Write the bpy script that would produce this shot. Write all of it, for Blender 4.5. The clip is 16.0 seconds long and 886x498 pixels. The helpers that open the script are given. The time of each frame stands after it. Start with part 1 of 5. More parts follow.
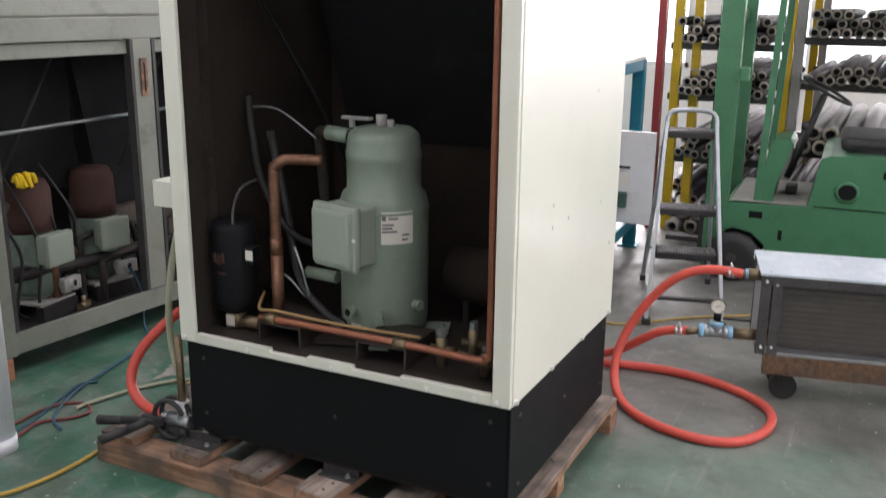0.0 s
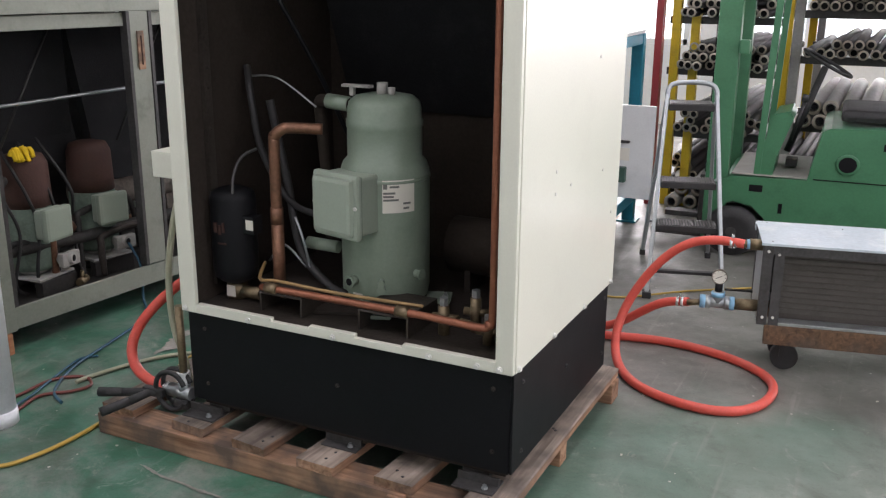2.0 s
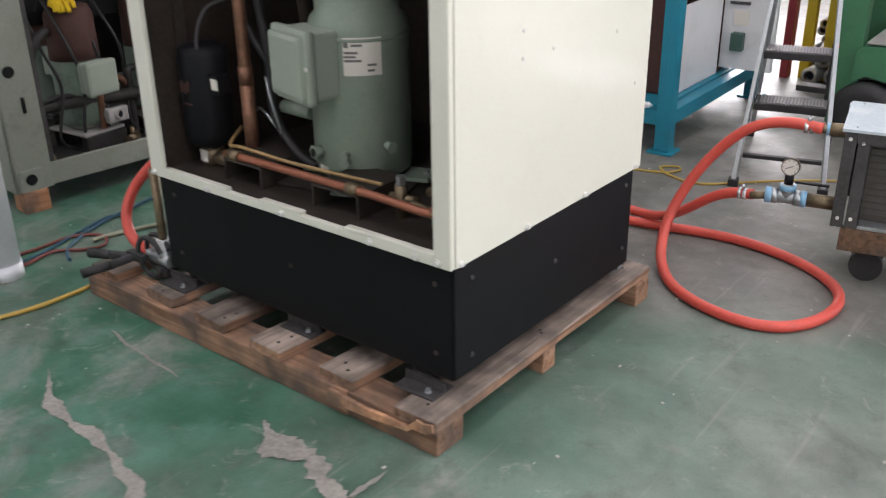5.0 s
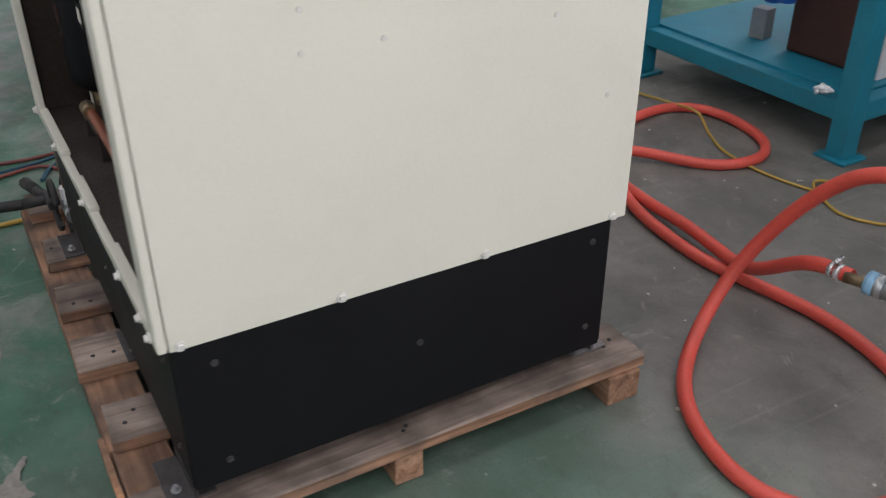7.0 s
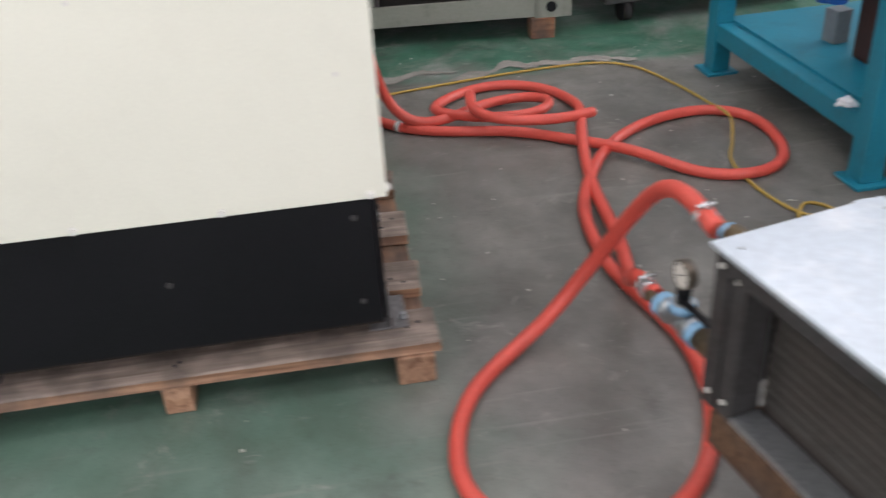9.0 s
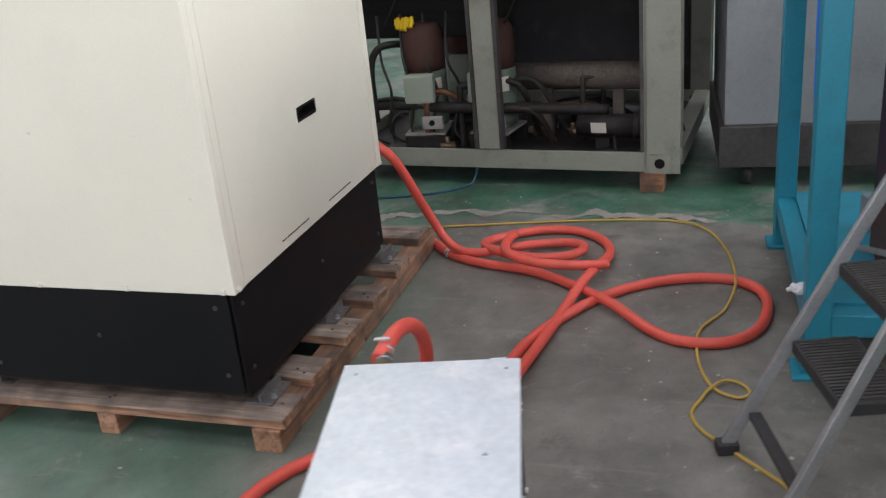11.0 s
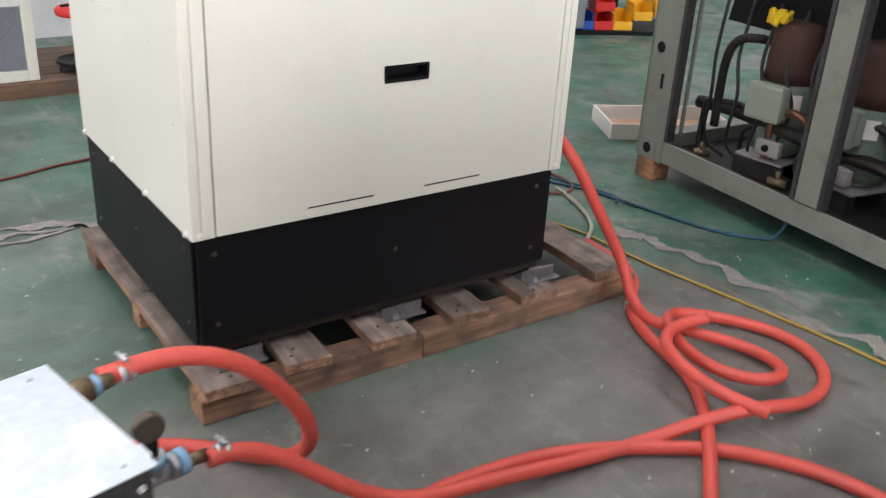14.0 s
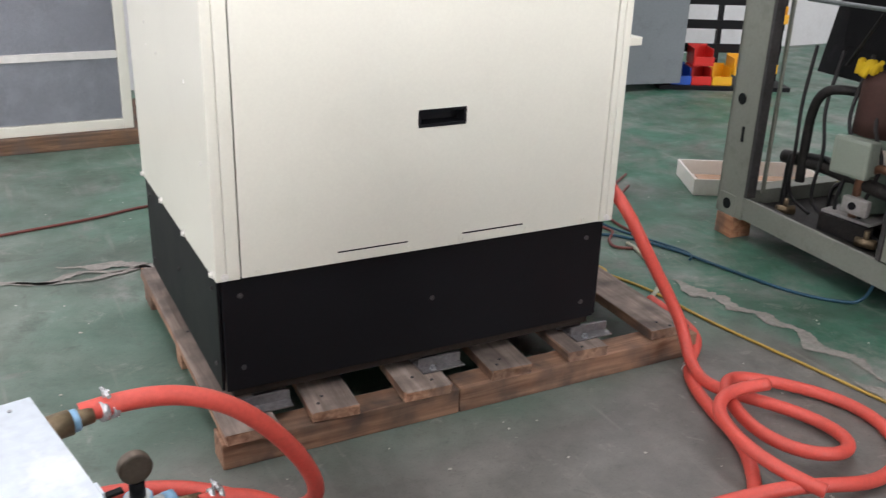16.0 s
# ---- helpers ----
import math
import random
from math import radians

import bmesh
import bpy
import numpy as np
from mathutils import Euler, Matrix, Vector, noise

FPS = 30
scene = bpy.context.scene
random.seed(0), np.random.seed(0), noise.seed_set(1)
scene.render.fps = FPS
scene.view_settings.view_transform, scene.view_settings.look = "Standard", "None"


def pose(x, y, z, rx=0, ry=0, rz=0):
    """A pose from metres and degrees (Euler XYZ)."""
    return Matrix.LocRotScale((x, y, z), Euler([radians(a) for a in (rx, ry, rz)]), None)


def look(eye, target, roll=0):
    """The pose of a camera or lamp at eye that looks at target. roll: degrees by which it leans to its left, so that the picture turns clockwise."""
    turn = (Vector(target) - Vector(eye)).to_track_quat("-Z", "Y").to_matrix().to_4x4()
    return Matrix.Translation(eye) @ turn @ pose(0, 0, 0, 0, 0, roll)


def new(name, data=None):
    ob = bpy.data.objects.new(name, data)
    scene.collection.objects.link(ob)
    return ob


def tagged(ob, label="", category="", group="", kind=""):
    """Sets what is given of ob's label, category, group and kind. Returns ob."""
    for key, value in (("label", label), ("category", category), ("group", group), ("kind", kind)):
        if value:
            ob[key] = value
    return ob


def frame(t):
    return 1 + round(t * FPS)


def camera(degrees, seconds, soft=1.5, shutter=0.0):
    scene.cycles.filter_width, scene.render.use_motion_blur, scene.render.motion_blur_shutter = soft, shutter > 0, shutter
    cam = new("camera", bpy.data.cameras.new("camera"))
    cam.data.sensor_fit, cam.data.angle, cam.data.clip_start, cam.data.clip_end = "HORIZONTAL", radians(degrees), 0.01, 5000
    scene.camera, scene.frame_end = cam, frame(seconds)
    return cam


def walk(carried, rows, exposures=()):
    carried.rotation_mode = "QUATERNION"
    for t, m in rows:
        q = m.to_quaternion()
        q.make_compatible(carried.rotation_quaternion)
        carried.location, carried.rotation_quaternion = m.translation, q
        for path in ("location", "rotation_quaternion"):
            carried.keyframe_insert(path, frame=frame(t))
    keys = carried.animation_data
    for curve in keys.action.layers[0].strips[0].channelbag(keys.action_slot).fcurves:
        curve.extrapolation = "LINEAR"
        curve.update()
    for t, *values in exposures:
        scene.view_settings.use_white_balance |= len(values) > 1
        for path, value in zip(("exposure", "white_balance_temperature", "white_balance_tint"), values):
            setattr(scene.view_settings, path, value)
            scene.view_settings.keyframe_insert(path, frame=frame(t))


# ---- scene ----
cam = camera(51.0, 16.0, soft=1.25, shutter=0.5)

PATH = [
    (0, (0.808, -2.034, 1.453), (-0.049, -0.304, 0.931), 0.6),
    (0.5, (0.804, -2.026, 1.410), (-0.031, -0.306, 0.824), -0.0),
    (1, (0.796, -2.031, 1.416), (-0.038, -0.307, 0.841), 0.2),
    (1.5, (0.800, -2.034, 1.408), (-0.044, -0.311, 0.843), 0.5),
    (2, (0.795, -2.039, 1.409), (-0.051, -0.315, 0.852), 0.4),
    (2.5, (0.803, -2.038, 1.400), (-0.042, -0.314, 0.840), 0.2),
    (3, (0.806, -2.036, 1.394), (-0.043, -0.316, 0.827), 0.5),
    (3.5, (0.821, -2.019, 1.396), (-0.017, -0.305, 0.795), 0.5),
    (4, (0.903, -1.921, 1.389), (0.009, -0.251, 0.746), -1.1),
    (4.5, (1.042, -1.736, 1.368), (-0.052, -0.246, 0.606), -2.5),
    (5, (1.131, -1.452, 1.324), (-0.008, -0.028, 0.503), -0.8),
    (5.2, (1.142, -1.307, 1.332), (-0.022, 0.069, 0.465), -1.1),
    (7.3, (1.167, -0.020, 1.272), (-0.371, 0.706, 0.218), -1.9),
    (7.5, (1.142, 0.086, 1.261), (-0.411, 0.749, 0.190), -3.3),
    (8, (1.141, 0.306, 1.254), (-0.357, 1.014, 0.135), -3.5),
    (8.5, (1.330, 0.509, 1.219), (-0.320, 0.834, 0.136), -2.9),
    (9, (1.575, 0.758, 1.277), (-0.117, 0.985, 0.237), -3.5),
    (9.5, (1.693, 1.146, 1.296), (-0.031, 1.403, 0.317), -3.8),
    (10, (1.818, 1.352, 1.36), (0.014, 1.134, 0.526), -6.2),
    (10.2, (1.885, 1.496, 1.352), (0.084, 1.157, 0.558), -7.0),
    (12.5, (1.387, 2.647, 1.422), (-0.122, 1.625, 0.596), -1.1),
    (13, (1.099, 2.74, 1.377), (-0.204, 1.489, 0.519), -2.0),
    (13.5, (0.837, 2.749, 1.331), (-0.277, 1.323, 0.479), 0.6),
    (14, (0.632, 2.705, 1.334), (-0.423, 1.232, 0.487), 3.3),
    (14.5, (0.351, 2.133, 1.028), (-0.614, 0.613, 0.157), 3.7),
    (15, (0.326, 2.254, 1.096), (-0.559, 0.679, 0.236), 1.8),
    (15.5, (0.452, 2.742, 1.264), (-0.36, 1.083, 0.492), 1.3),
    (16, (0.43, 2.755, 1.294), (-0.433, 1.112, 0.549), 1.9),
]
walk(cam, [(t, look(eye, target, roll)) for t, eye, target, roll in PATH],
     exposures=[(0, -0.06), (3.5, -0.03), (4, 0.02), (4.6, 0.05), (5.2, -0.04), (7.4, -0.56), (8.2, -0.5), (8.5, -0.3), (9, -0.1), (9.5, -0.18), (10.1, -0.34), (12.4, -0.16), (13.5, -0.04), (14.1, 0.02), (14.5, 0.3), (15, 0.42), (15.4, 0.06), (16, -0.04)])

# ---------------- world, lamps, exposure ----------------
world = bpy.data.worlds.new("sky")
scene.world = world
world.use_nodes = True
wn = world.node_tree
sky = wn.nodes.new("ShaderNodeTexSky")
sky.sky_type, sky.sun_disc = "NISHITA", False
sky.sun_elevation, sky.sun_rotation = radians(50), radians(40)
wn.links.new(sky.outputs[0], wn.nodes["Background"].inputs[0])
wn.nodes["Background"].inputs[1].default_value = 0.12


def area_lamp(name, eye, target, sx, sy, watts, colour=(1, 1, 1)):
    d = bpy.data.lights.new(name, "AREA")
    d.shape, d.size, d.size_y, d.energy, d.color = "RECTANGLE", sx, sy, watts, colour
    ob = new(name, d)
    ob.matrix_world = look(eye, target)
    return ob


# daylight through the window openings and the roof lights
COOL = (1.0, 0.92, 0.955)
for wx in (-2.6, 0.6, 3.8):
    area_lamp("window_daylight", (wx, 7.35, 2.15), (wx, 0, 1.6), 2.7, 2.6, 270, COOL)
for wy in (-0.6, 3.4):
    area_lamp("window_daylight", (5.85, wy, 2.6), (0, wy, 0.9), 2.6, 2.2, 92, COOL)
area_lamp("window_daylight", (-7.85, 2.0, 2.4), (0, 2.0, 1.0), 5.0, 1.2, 45, COOL)
for sx in (-3.6, 0.0, 3.6):
    for sy in (-1.2, 3.2):
        area_lamp("roof_daylight", (sx, sy, 5.18), (sx, sy + 0.001, 0), 1.1, 3.4, 71, COOL)


# ---------------- helpers for meshes ----------------
def lin(h):
    c = [int(h[i:i + 2], 16) / 255 for i in (0, 2, 4)]
    return tuple(v / 12.92 if v < 0.04045 else ((v + 0.055) / 1.055) ** 2.4 for v in c)


def material(name, colour, rough=0.5, metal=0.0, vary=0.15, scale=6.0, fine=60.0, bump=0.05, dirt=None, dirt_amount=0.0, spec=0.5, coat=0.0):
    """A principled surface with blotches, fine grain, patches of dirt and a little relief."""
    m = bpy.data.materials.new(name)
    m.use_nodes = True
    nt = m.node_tree
    n, l = nt.nodes, nt.links
    b = n["Principled BSDF"]
    co, oi, add = n.new("ShaderNodeTexCoord"), n.new("ShaderNodeObjectInfo"), n.new("ShaderNodeVectorMath")
    mul = n.new("ShaderNodeMath")
    mul.operation, mul.inputs[1].default_value = "MULTIPLY", 37.0
    l.new(oi.outputs["Random"], mul.inputs[0])
    l.new(co.outputs["Object"], add.inputs[0])
    l.new(mul.outputs[0], add.inputs[1])
    big, small = n.new("ShaderNodeTexNoise"), n.new("ShaderNodeTexNoise")
    big.inputs["Scale"].default_value, big.inputs["Detail"].default_value = scale, 5
    small.inputs["Scale"].default_value, small.inputs["Detail"].default_value = fine, 3
    l.new(add.outputs[0], big.inputs["Vector"])
    l.new(add.outputs[0], small.inputs["Vector"])
    mixn = n.new("ShaderNodeMath")
    mixn.operation = "ADD"
    l.new(big.outputs["Fac"], mixn.inputs[0])
    l.new(small.outputs["Fac"], mixn.inputs[1])
    ramp = n.new("ShaderNodeMapRange")
    ramp.inputs["From Min"].default_value, ramp.inputs["From Max"].default_value = 0.7, 1.3
    ramp.inputs["To Min"].default_value, ramp.inputs["To Max"].default_value = 1 - vary, 1 + vary * 0.6
    l.new(mixn.outputs[0], ramp.inputs["Value"])
    tint = n.new("ShaderNodeVectorMath")
    tint.operation = "SCALE"
    tint.inputs[0].default_value = colour
    l.new(ramp.outputs[0], tint.inputs["Scale"])
    out = tint.outputs[0]
    if dirt:
        dn, dr, mx = n.new("ShaderNodeTexNoise"), n.new("ShaderNodeMapRange"), n.new("ShaderNodeMix")
        dn.inputs["Scale"].default_value, dn.inputs["Detail"].default_value, dn.inputs["Roughness"].default_value = scale * 1.7, 8, 0.7
        l.new(add.outputs[0], dn.inputs["Vector"])
        dr.inputs["From Min"].default_value, dr.inputs["From Max"].default_value = 0.52, 0.72
        dr.inputs["To Max"].default_value = dirt_amount
        l.new(dn.outputs["Fac"], dr.inputs["Value"])
        mx.data_type = "RGBA"
        l.new(dr.outputs[0], mx.inputs["Factor"])
        l.new(out, mx.inputs["A"])
        mx.inputs["B"].default_value = (*dirt, 1)
        out = mx.outputs["Result"]
    l.new(out, b.inputs["Base Color"])
    rr = n.new("ShaderNodeMapRange")
    rr.inputs["To Min"].default_value, rr.inputs["To Max"].default_value = max(0.02, rough - 0.08), min(1, rough + 0.1)
    l.new(big.outputs["Fac"], rr.inputs["Value"])
    l.new(rr.outputs[0], b.inputs["Roughness"])
    b.inputs["Metallic"].default_value = metal
    b.inputs["Specular IOR Level"].default_value = spec
    b.inputs["Coat Weight"].default_value = coat
    if bump:
        bp = n.new("ShaderNodeBump")
        bp.inputs["Strength"].default_value, bp.inputs["Distance"].default_value = bump, 0.01
        l.new(mixn.outputs[0], bp.inputs["Height"])
        l.new(bp.outputs[0], b.inputs["Normal"])
    return m


def wood_material(name, dark, light):
    m = bpy.data.materials.new(name)
    m.use_nodes = True
    n, l = m.node_tree.nodes, m.node_tree.links
    b = n["Principled BSDF"]
    co, oi, add, mul, mp = (n.new(k) for k in ("ShaderNodeTexCoord", "ShaderNodeObjectInfo", "ShaderNodeVectorMath", "ShaderNodeMath", "ShaderNodeMapping"))
    mul.operation, mul.inputs[1].default_value = "MULTIPLY", 23.0
    l.new(oi.outputs["Random"], mul.inputs[0])
    l.new(co.outputs["Object"], add.inputs[0])
    l.new(mul.outputs[0], add.inputs[1])
    l.new(add.outputs[0], mp.inputs[0])
    mp.inputs["Scale"].default_value = (34, 2.2, 34)
    g, st = n.new("ShaderNodeTexNoise"), n.new("ShaderNodeTexNoise")
    g.inputs["Scale"].default_value, g.inputs["Detail"].default_value, g.inputs["Distortion"].default_value = 1.6, 6, 0.6
    l.new(mp.outputs[0], g.inputs["Vector"])
    st.inputs["Scale"].default_value, st.inputs["Detail"].default_value = 9, 8
    l.new(add.outputs[0], st.inputs["Vector"])
    r = n.new("ShaderNodeValToRGB")
    r.color_ramp.elements[0].position, r.color_ramp.elements[0].color = 0.3, (*dark, 1)
    r.color_ramp.elements[1].position, r.color_ramp.elements[1].color = 0.7, (*light, 1)
    l.new(g.outputs["Fac"], r.inputs["Fac"])
    sr, mx, sc = n.new("ShaderNodeMapRange"), n.new("ShaderNodeMix"), n.new("ShaderNodeMapRange")
    sr.inputs["From Min"].default_value, sr.inputs["From Max"].default_value, sr.inputs["To Max"].default_value = 0.40, 0.66, 0.85
    l.new(st.outputs["Fac"], sr.inputs["Value"])
    mx.data_type = "RGBA"
    l.new(sr.outputs[0], mx.inputs["Factor"])
    l.new(r.outputs["Color"], mx.inputs["A"])
    mx.inputs["B"].default_value = (0.075, 0.062, 0.053, 1)
    sc.inputs["To Min"].default_value, sc.inputs["To Max"].default_value = 0.7, 1.2
    l.new(oi.outputs["Random"], sc.inputs["Value"])
    tn = n.new("ShaderNodeVectorMath")
    tn.operation = "SCALE"
    l.new(mx.outputs["Result"], tn.inputs[0])
    l.new(sc.outputs[0], tn.inputs["Scale"])
    l.new(tn.outputs[0], b.inputs["Base Color"])
    b.inputs["Roughness"].default_value = 0.8
    bp = n.new("ShaderNodeBump")
    bp.inputs["Strength"].default_value, bp.inputs["Distance"].default_value = 0.35, 0.004
    l.new(g.outputs["Fac"], bp.inputs["Height"])
    l.new(bp.outputs[0], b.inputs["Normal"])
    return m


def floor_material():
    """Worn green floor paint, bare grey concrete in a lane, dimmed for weaker light there, scuffs and grit."""
    m = bpy.data.materials.new("painted_concrete")
    m.use_nodes = True
    n, l = m.node_tree.nodes, m.node_tree.links
    b = n["Principled BSDF"]
    co = n.new("ShaderNodeTexCoord")
    sep = n.new("ShaderNodeSeparateXYZ")
    l.new(co.outputs["Object"], sep.inputs[0])

    def noise_tex(scale, detail=6, rough=0.6, warp=0.0):
        t = n.new("ShaderNodeTexNoise")
        t.inputs["Scale"].default_value, t.inputs["Detail"].default_value = scale, detail
        t.inputs["Roughness"].default_value, t.inputs["Distortion"].default_value = rough, warp
        l.new(co.outputs["Object"], t.inputs["Vector"])
        return t.outputs["Fac"]

    def ramp(v, a, c, lo=0.0, hi=1.0):
        r = n.new("ShaderNodeMapRange")
        for k, x in (("From Min", a), ("From Max", c), ("To Min", lo), ("To Max", hi)):
            r.inputs[k].default_value = x
        l.new(v, r.inputs["Value"])
        return r.outputs[0]

    def calc(op, a, c):
        r = n.new("ShaderNodeMath")
        r.operation = op
        for i, v in enumerate((a, c)):
            if isinstance(v, (int, float)):
                r.inputs[i].default_value = v
            else:
                l.new(v, r.inputs[i])
        return r.outputs[0]

    def mix(f, a, c):
        r = n.new("ShaderNodeMix")
        r.data_type = "RGBA"
        l.new(f, r.inputs["Factor"])
        for k, v in (("A", a), ("B", c)):
            if isinstance(v, tuple):
                r.inputs[k].default_value = (*v, 1)
            else:
                l.new(v, r.inputs[k])
        return r.outputs["Result"]

    wob = calc("MULTIPLY", calc("SUBTRACT", noise_tex(1.6, 5), 0.5), 0.9)
    lane_x = ramp(calc("ADD", sep.outputs["X"], calc("MULTIPLY", wob, 0.35)), -1.74, -1.66)
    lane_y = ramp(calc("ADD", sep.outputs["Y"], wob), 0.55, 1.1)
    lane = calc("MULTIPLY", lane_x, lane_y)
    wear = ramp(noise_tex(2.6, 10, 0.72, 0.5), 0.46, 0.64, 0.0, 0.75)
    east = ramp(calc("ADD", sep.outputs["X"], wob), -0.6, 1.0, 0.0, 0.75)
    bare = calc("MAXIMUM", calc("MAXIMUM", calc("MULTIPLY", lane, 0.96), wear), east)
    green = mix(ramp(noise_tex(5, 7), 0.35, 0.7), lin("2a5c46"), lin("507b69"))
    grey = mix(ramp(noise_tex(3.5, 8, 0.65), 0.35, 0.68), lin("6e6d69"), lin("9a9994"))
    # lane concrete darkened: the weaker light there is put into its colour
    lane_grey_dimmed = mix(ramp(noise_tex(3.1, 8, 0.65), 0.35, 0.68), lin("5c5b57"), lin("82807b"))
    col = mix(bare, green, mix(lane, grey, lane_grey_dimmed))
    col = mix(ramp(noise_tex(1.7, 8, 0.62, 0.9), 0.47, 0.66, 0.0, 0.52), col, lin("46463f"))
    col = mix(ramp(noise_tex(15, 8, 0.72, 0.6), 0.56, 0.74, 0.0, 0.5), col, lin("474742"))
    col = mix(ramp(noise_tex(9, 10, 0.75, 1.2), 0.58, 0.72, 0.0, 0.6), col, lin("a19f98"))
    col = mix(ramp(noise_tex(150, 4, 0.7), 0.56, 0.72, 0.0, 0.5), col, lin("33332f"))
    streak = n.new("ShaderNodeTexNoise")
    smap = n.new("ShaderNodeMapping")
    smap.inputs["Rotation"].default_value, smap.inputs["Scale"].default_value = (0, 0, radians(35)), (26, 1.6, 1)
    l.new(co.outputs["Object"], smap.inputs[0])
    l.new(smap.outputs[0], streak.inputs["Vector"])
    streak.inputs["Scale"].default_value, streak.inputs["Detail"].default_value = 1.0, 7
    col = mix(ramp(streak.outputs["Fac"], 0.62, 0.72, 0.0, 0.35), col, lin("8f8f88"))
    col = mix(ramp(noise_tex(4.2, 9, 0.7, 0.5), 0.565, 0.72, 0.0, 0.7), col, lin("3f403b"))
    vor = n.new("ShaderNodeTexVoronoi")
    vor.inputs["Scale"].default_value = 11
    l.new(co.outputs["Object"], vor.inputs["Vector"])
    chip = calc("MULTIPLY", ramp(vor.outputs["Distance"], 0.035, 0.06, 1.0, 0.0), ramp(noise_tex(3.1), 0.53, 0.6))
    col = mix(chip, col, lin("c4c5bb"))
    l.new(col, b.inputs["Base Color"])
    l.new(ramp(noise_tex(6, 7), 0.3, 0.7, 0.32, 0.62), b.inputs["Roughness"])
    bp = n.new("ShaderNodeBump")
    bp.inputs["Strength"].default_value, bp.inputs["Distance"].default_value = 0.12, 0.01
    l.new(noise_tex(40, 6), bp.inputs["Height"])
    l.new(bp.outputs[0], b.inputs["Normal"])
    return m


def glow(name, colour, strength):
    m = bpy.data.materials.new(name)
    m.use_nodes = True
    b = m.node_tree.nodes["Principled BSDF"]
    b.inputs["Base Color"].default_value = (*colour, 1)
    b.inputs["Emission Color"].default_value = (*colour, 1)
    b.inputs["Emission Strength"].default_value = strength
    return m


CREAM = material("cream_paint", lin("d8d9cb"), 0.34, 0, 0.035, 3, 160, 0.03, lin("b5b3a5"), 0.12, coat=0.15)
BLACK = material("black_panel_paint", (0.0065, 0.007, 0.0084), 0.5, 0, 0.25, 5, 200, 0.03, (0.009, 0.0095, 0.011), 0.3, spec=0.18)
INSIDE = material("dark_lining", (0.034, 0.027, 0.022), 0.85, 0, 0.3, 8, 80, 0.1, (0.03, 0.024, 0.019), 0.4, spec=0.2)
PAN = material("greasy_steel", (0.05, 0.042, 0.036), 0.5, 0.4, 0.4, 9, 90, 0.15, (0.03, 0.025, 0.02), 0.7)
SAGE = material("sage_green_enamel", lin("7e8c7d"), 0.38, 0, 0.08, 6, 120, 0.04, lin("5d6c60"), 0.35)
# soiled, and darker than SAGE: the bay's shade is put into it
SAGE_DIM_DIRTY = material("dimmed_soiled_green_enamel", lin("66766a"), 0.55, 0, 0.2, 8, 90, 0.06, lin("3a3f38"), 0.7)
SAGE_BOX = material("pale_green_plastic", lin("929d8f"), 0.42, 0, 0.05, 6, 120, 0.03)
CHILLER = material("grey_green_steel_paint", lin("868a80"), 0.5, 0, 0.1, 5, 90, 0.05, lin("55584e"), 0.5)
CHILLER_DARK = material("dark_bay_steel", (0.02, 0.019, 0.018), 0.6, 0.2, 0.4, 8, 60, 0.1, (0.09, 0.08, 0.07), 0.5)
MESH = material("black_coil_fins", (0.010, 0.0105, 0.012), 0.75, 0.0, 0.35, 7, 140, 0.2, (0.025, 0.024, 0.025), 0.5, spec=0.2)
RUST = material("rust_primer", lin("432a23"), 0.75, 0, 0.25, 9, 90, 0.1, lin("3b2a22"), 0.5)
COPPER = material("dull_copper", lin("84604c"), 0.45, 0.6, 0.3, 12, 90, 0.05, lin("4d3a30"), 0.5)
COPPER_RED = material("bright_copper", lin("96604a"), 0.42, 0.55, 0.2, 12, 90, 0.04, lin("7a4a38"), 0.4)
BRASS = material("weathered_brass", lin("7d6f58"), 0.45, 0.7, 0.3, 20, 120, 0.05)
STEEL = material("galvanised_steel", lin("a9aeb0"), 0.35, 0.8, 0.2, 14, 120, 0.04, lin("7d8284"), 0.4)
# pale tone lifted: part of the windows' reflection is put into the colour
LID = material("galvanised_sheet", lin("cbd6de"), 0.36, 0.35, 0.12, 5, 60, 0.03, lin("eef1f3"), 0.6)
CLAMP = material("bright_clamp_steel", lin("c9cccd"), 0.25, 0.6, 0.15, 30, 150, 0)
FOOT = material("scuffed_zinc_plate", lin("7d7c7c"), 0.38, 0.55, 0.3, 14, 90, 0.05, lin("4c4a48"), 0.5)
BOLT = material("zinc_bolt", lin("dcdcd6"), 0.32, 0.15, 0.1, 30, 200, 0)
DARKSTEEL = material("dark_steel_angle", lin("4b4a4a"), 0.5, 0.35, 0.3, 9, 90, 0.08, lin("2e2c2a"), 0.6)
FIN = material("aluminium_fins", lin("55524e"), 0.5, 0.4, 0.25, 10, 200, 0.1, lin("413d39"), 0.6)
RUBBER = material("black_rubber", (0.02, 0.02, 0.021), 0.6, 0, 0.3, 20, 120, 0.08, (0.06, 0.06, 0.058), 0.3)
HOSE = material("red_rubber_hose", lin("cc5145"), 0.45, 0, 0.12, 9, 120, 0.05, lin("9c4a3c"), 0.35)
CLEAR = material("yellowed_clear_tube", lin("a3a48e"), 0.3, 0, 0.1, 9, 90, 0.02)
WOOD = wood_material("pallet_wood", lin("75543e"), lin("b08c71"))
WOOD_WORN = wood_material("weathered_deck_wood", lin("6f6258"), lin("a4968a"))
SPLIT = wood_material("fresh_split_wood", lin("b9805a"), lin("dcae86"))
WOOD_DARK = wood_material("dark_trolley_wood", lin("4a3626"), lin("7c6048"))
WOOD_RED = wood_material("timber_block", lin("8a5a40"), lin("b98a68"))
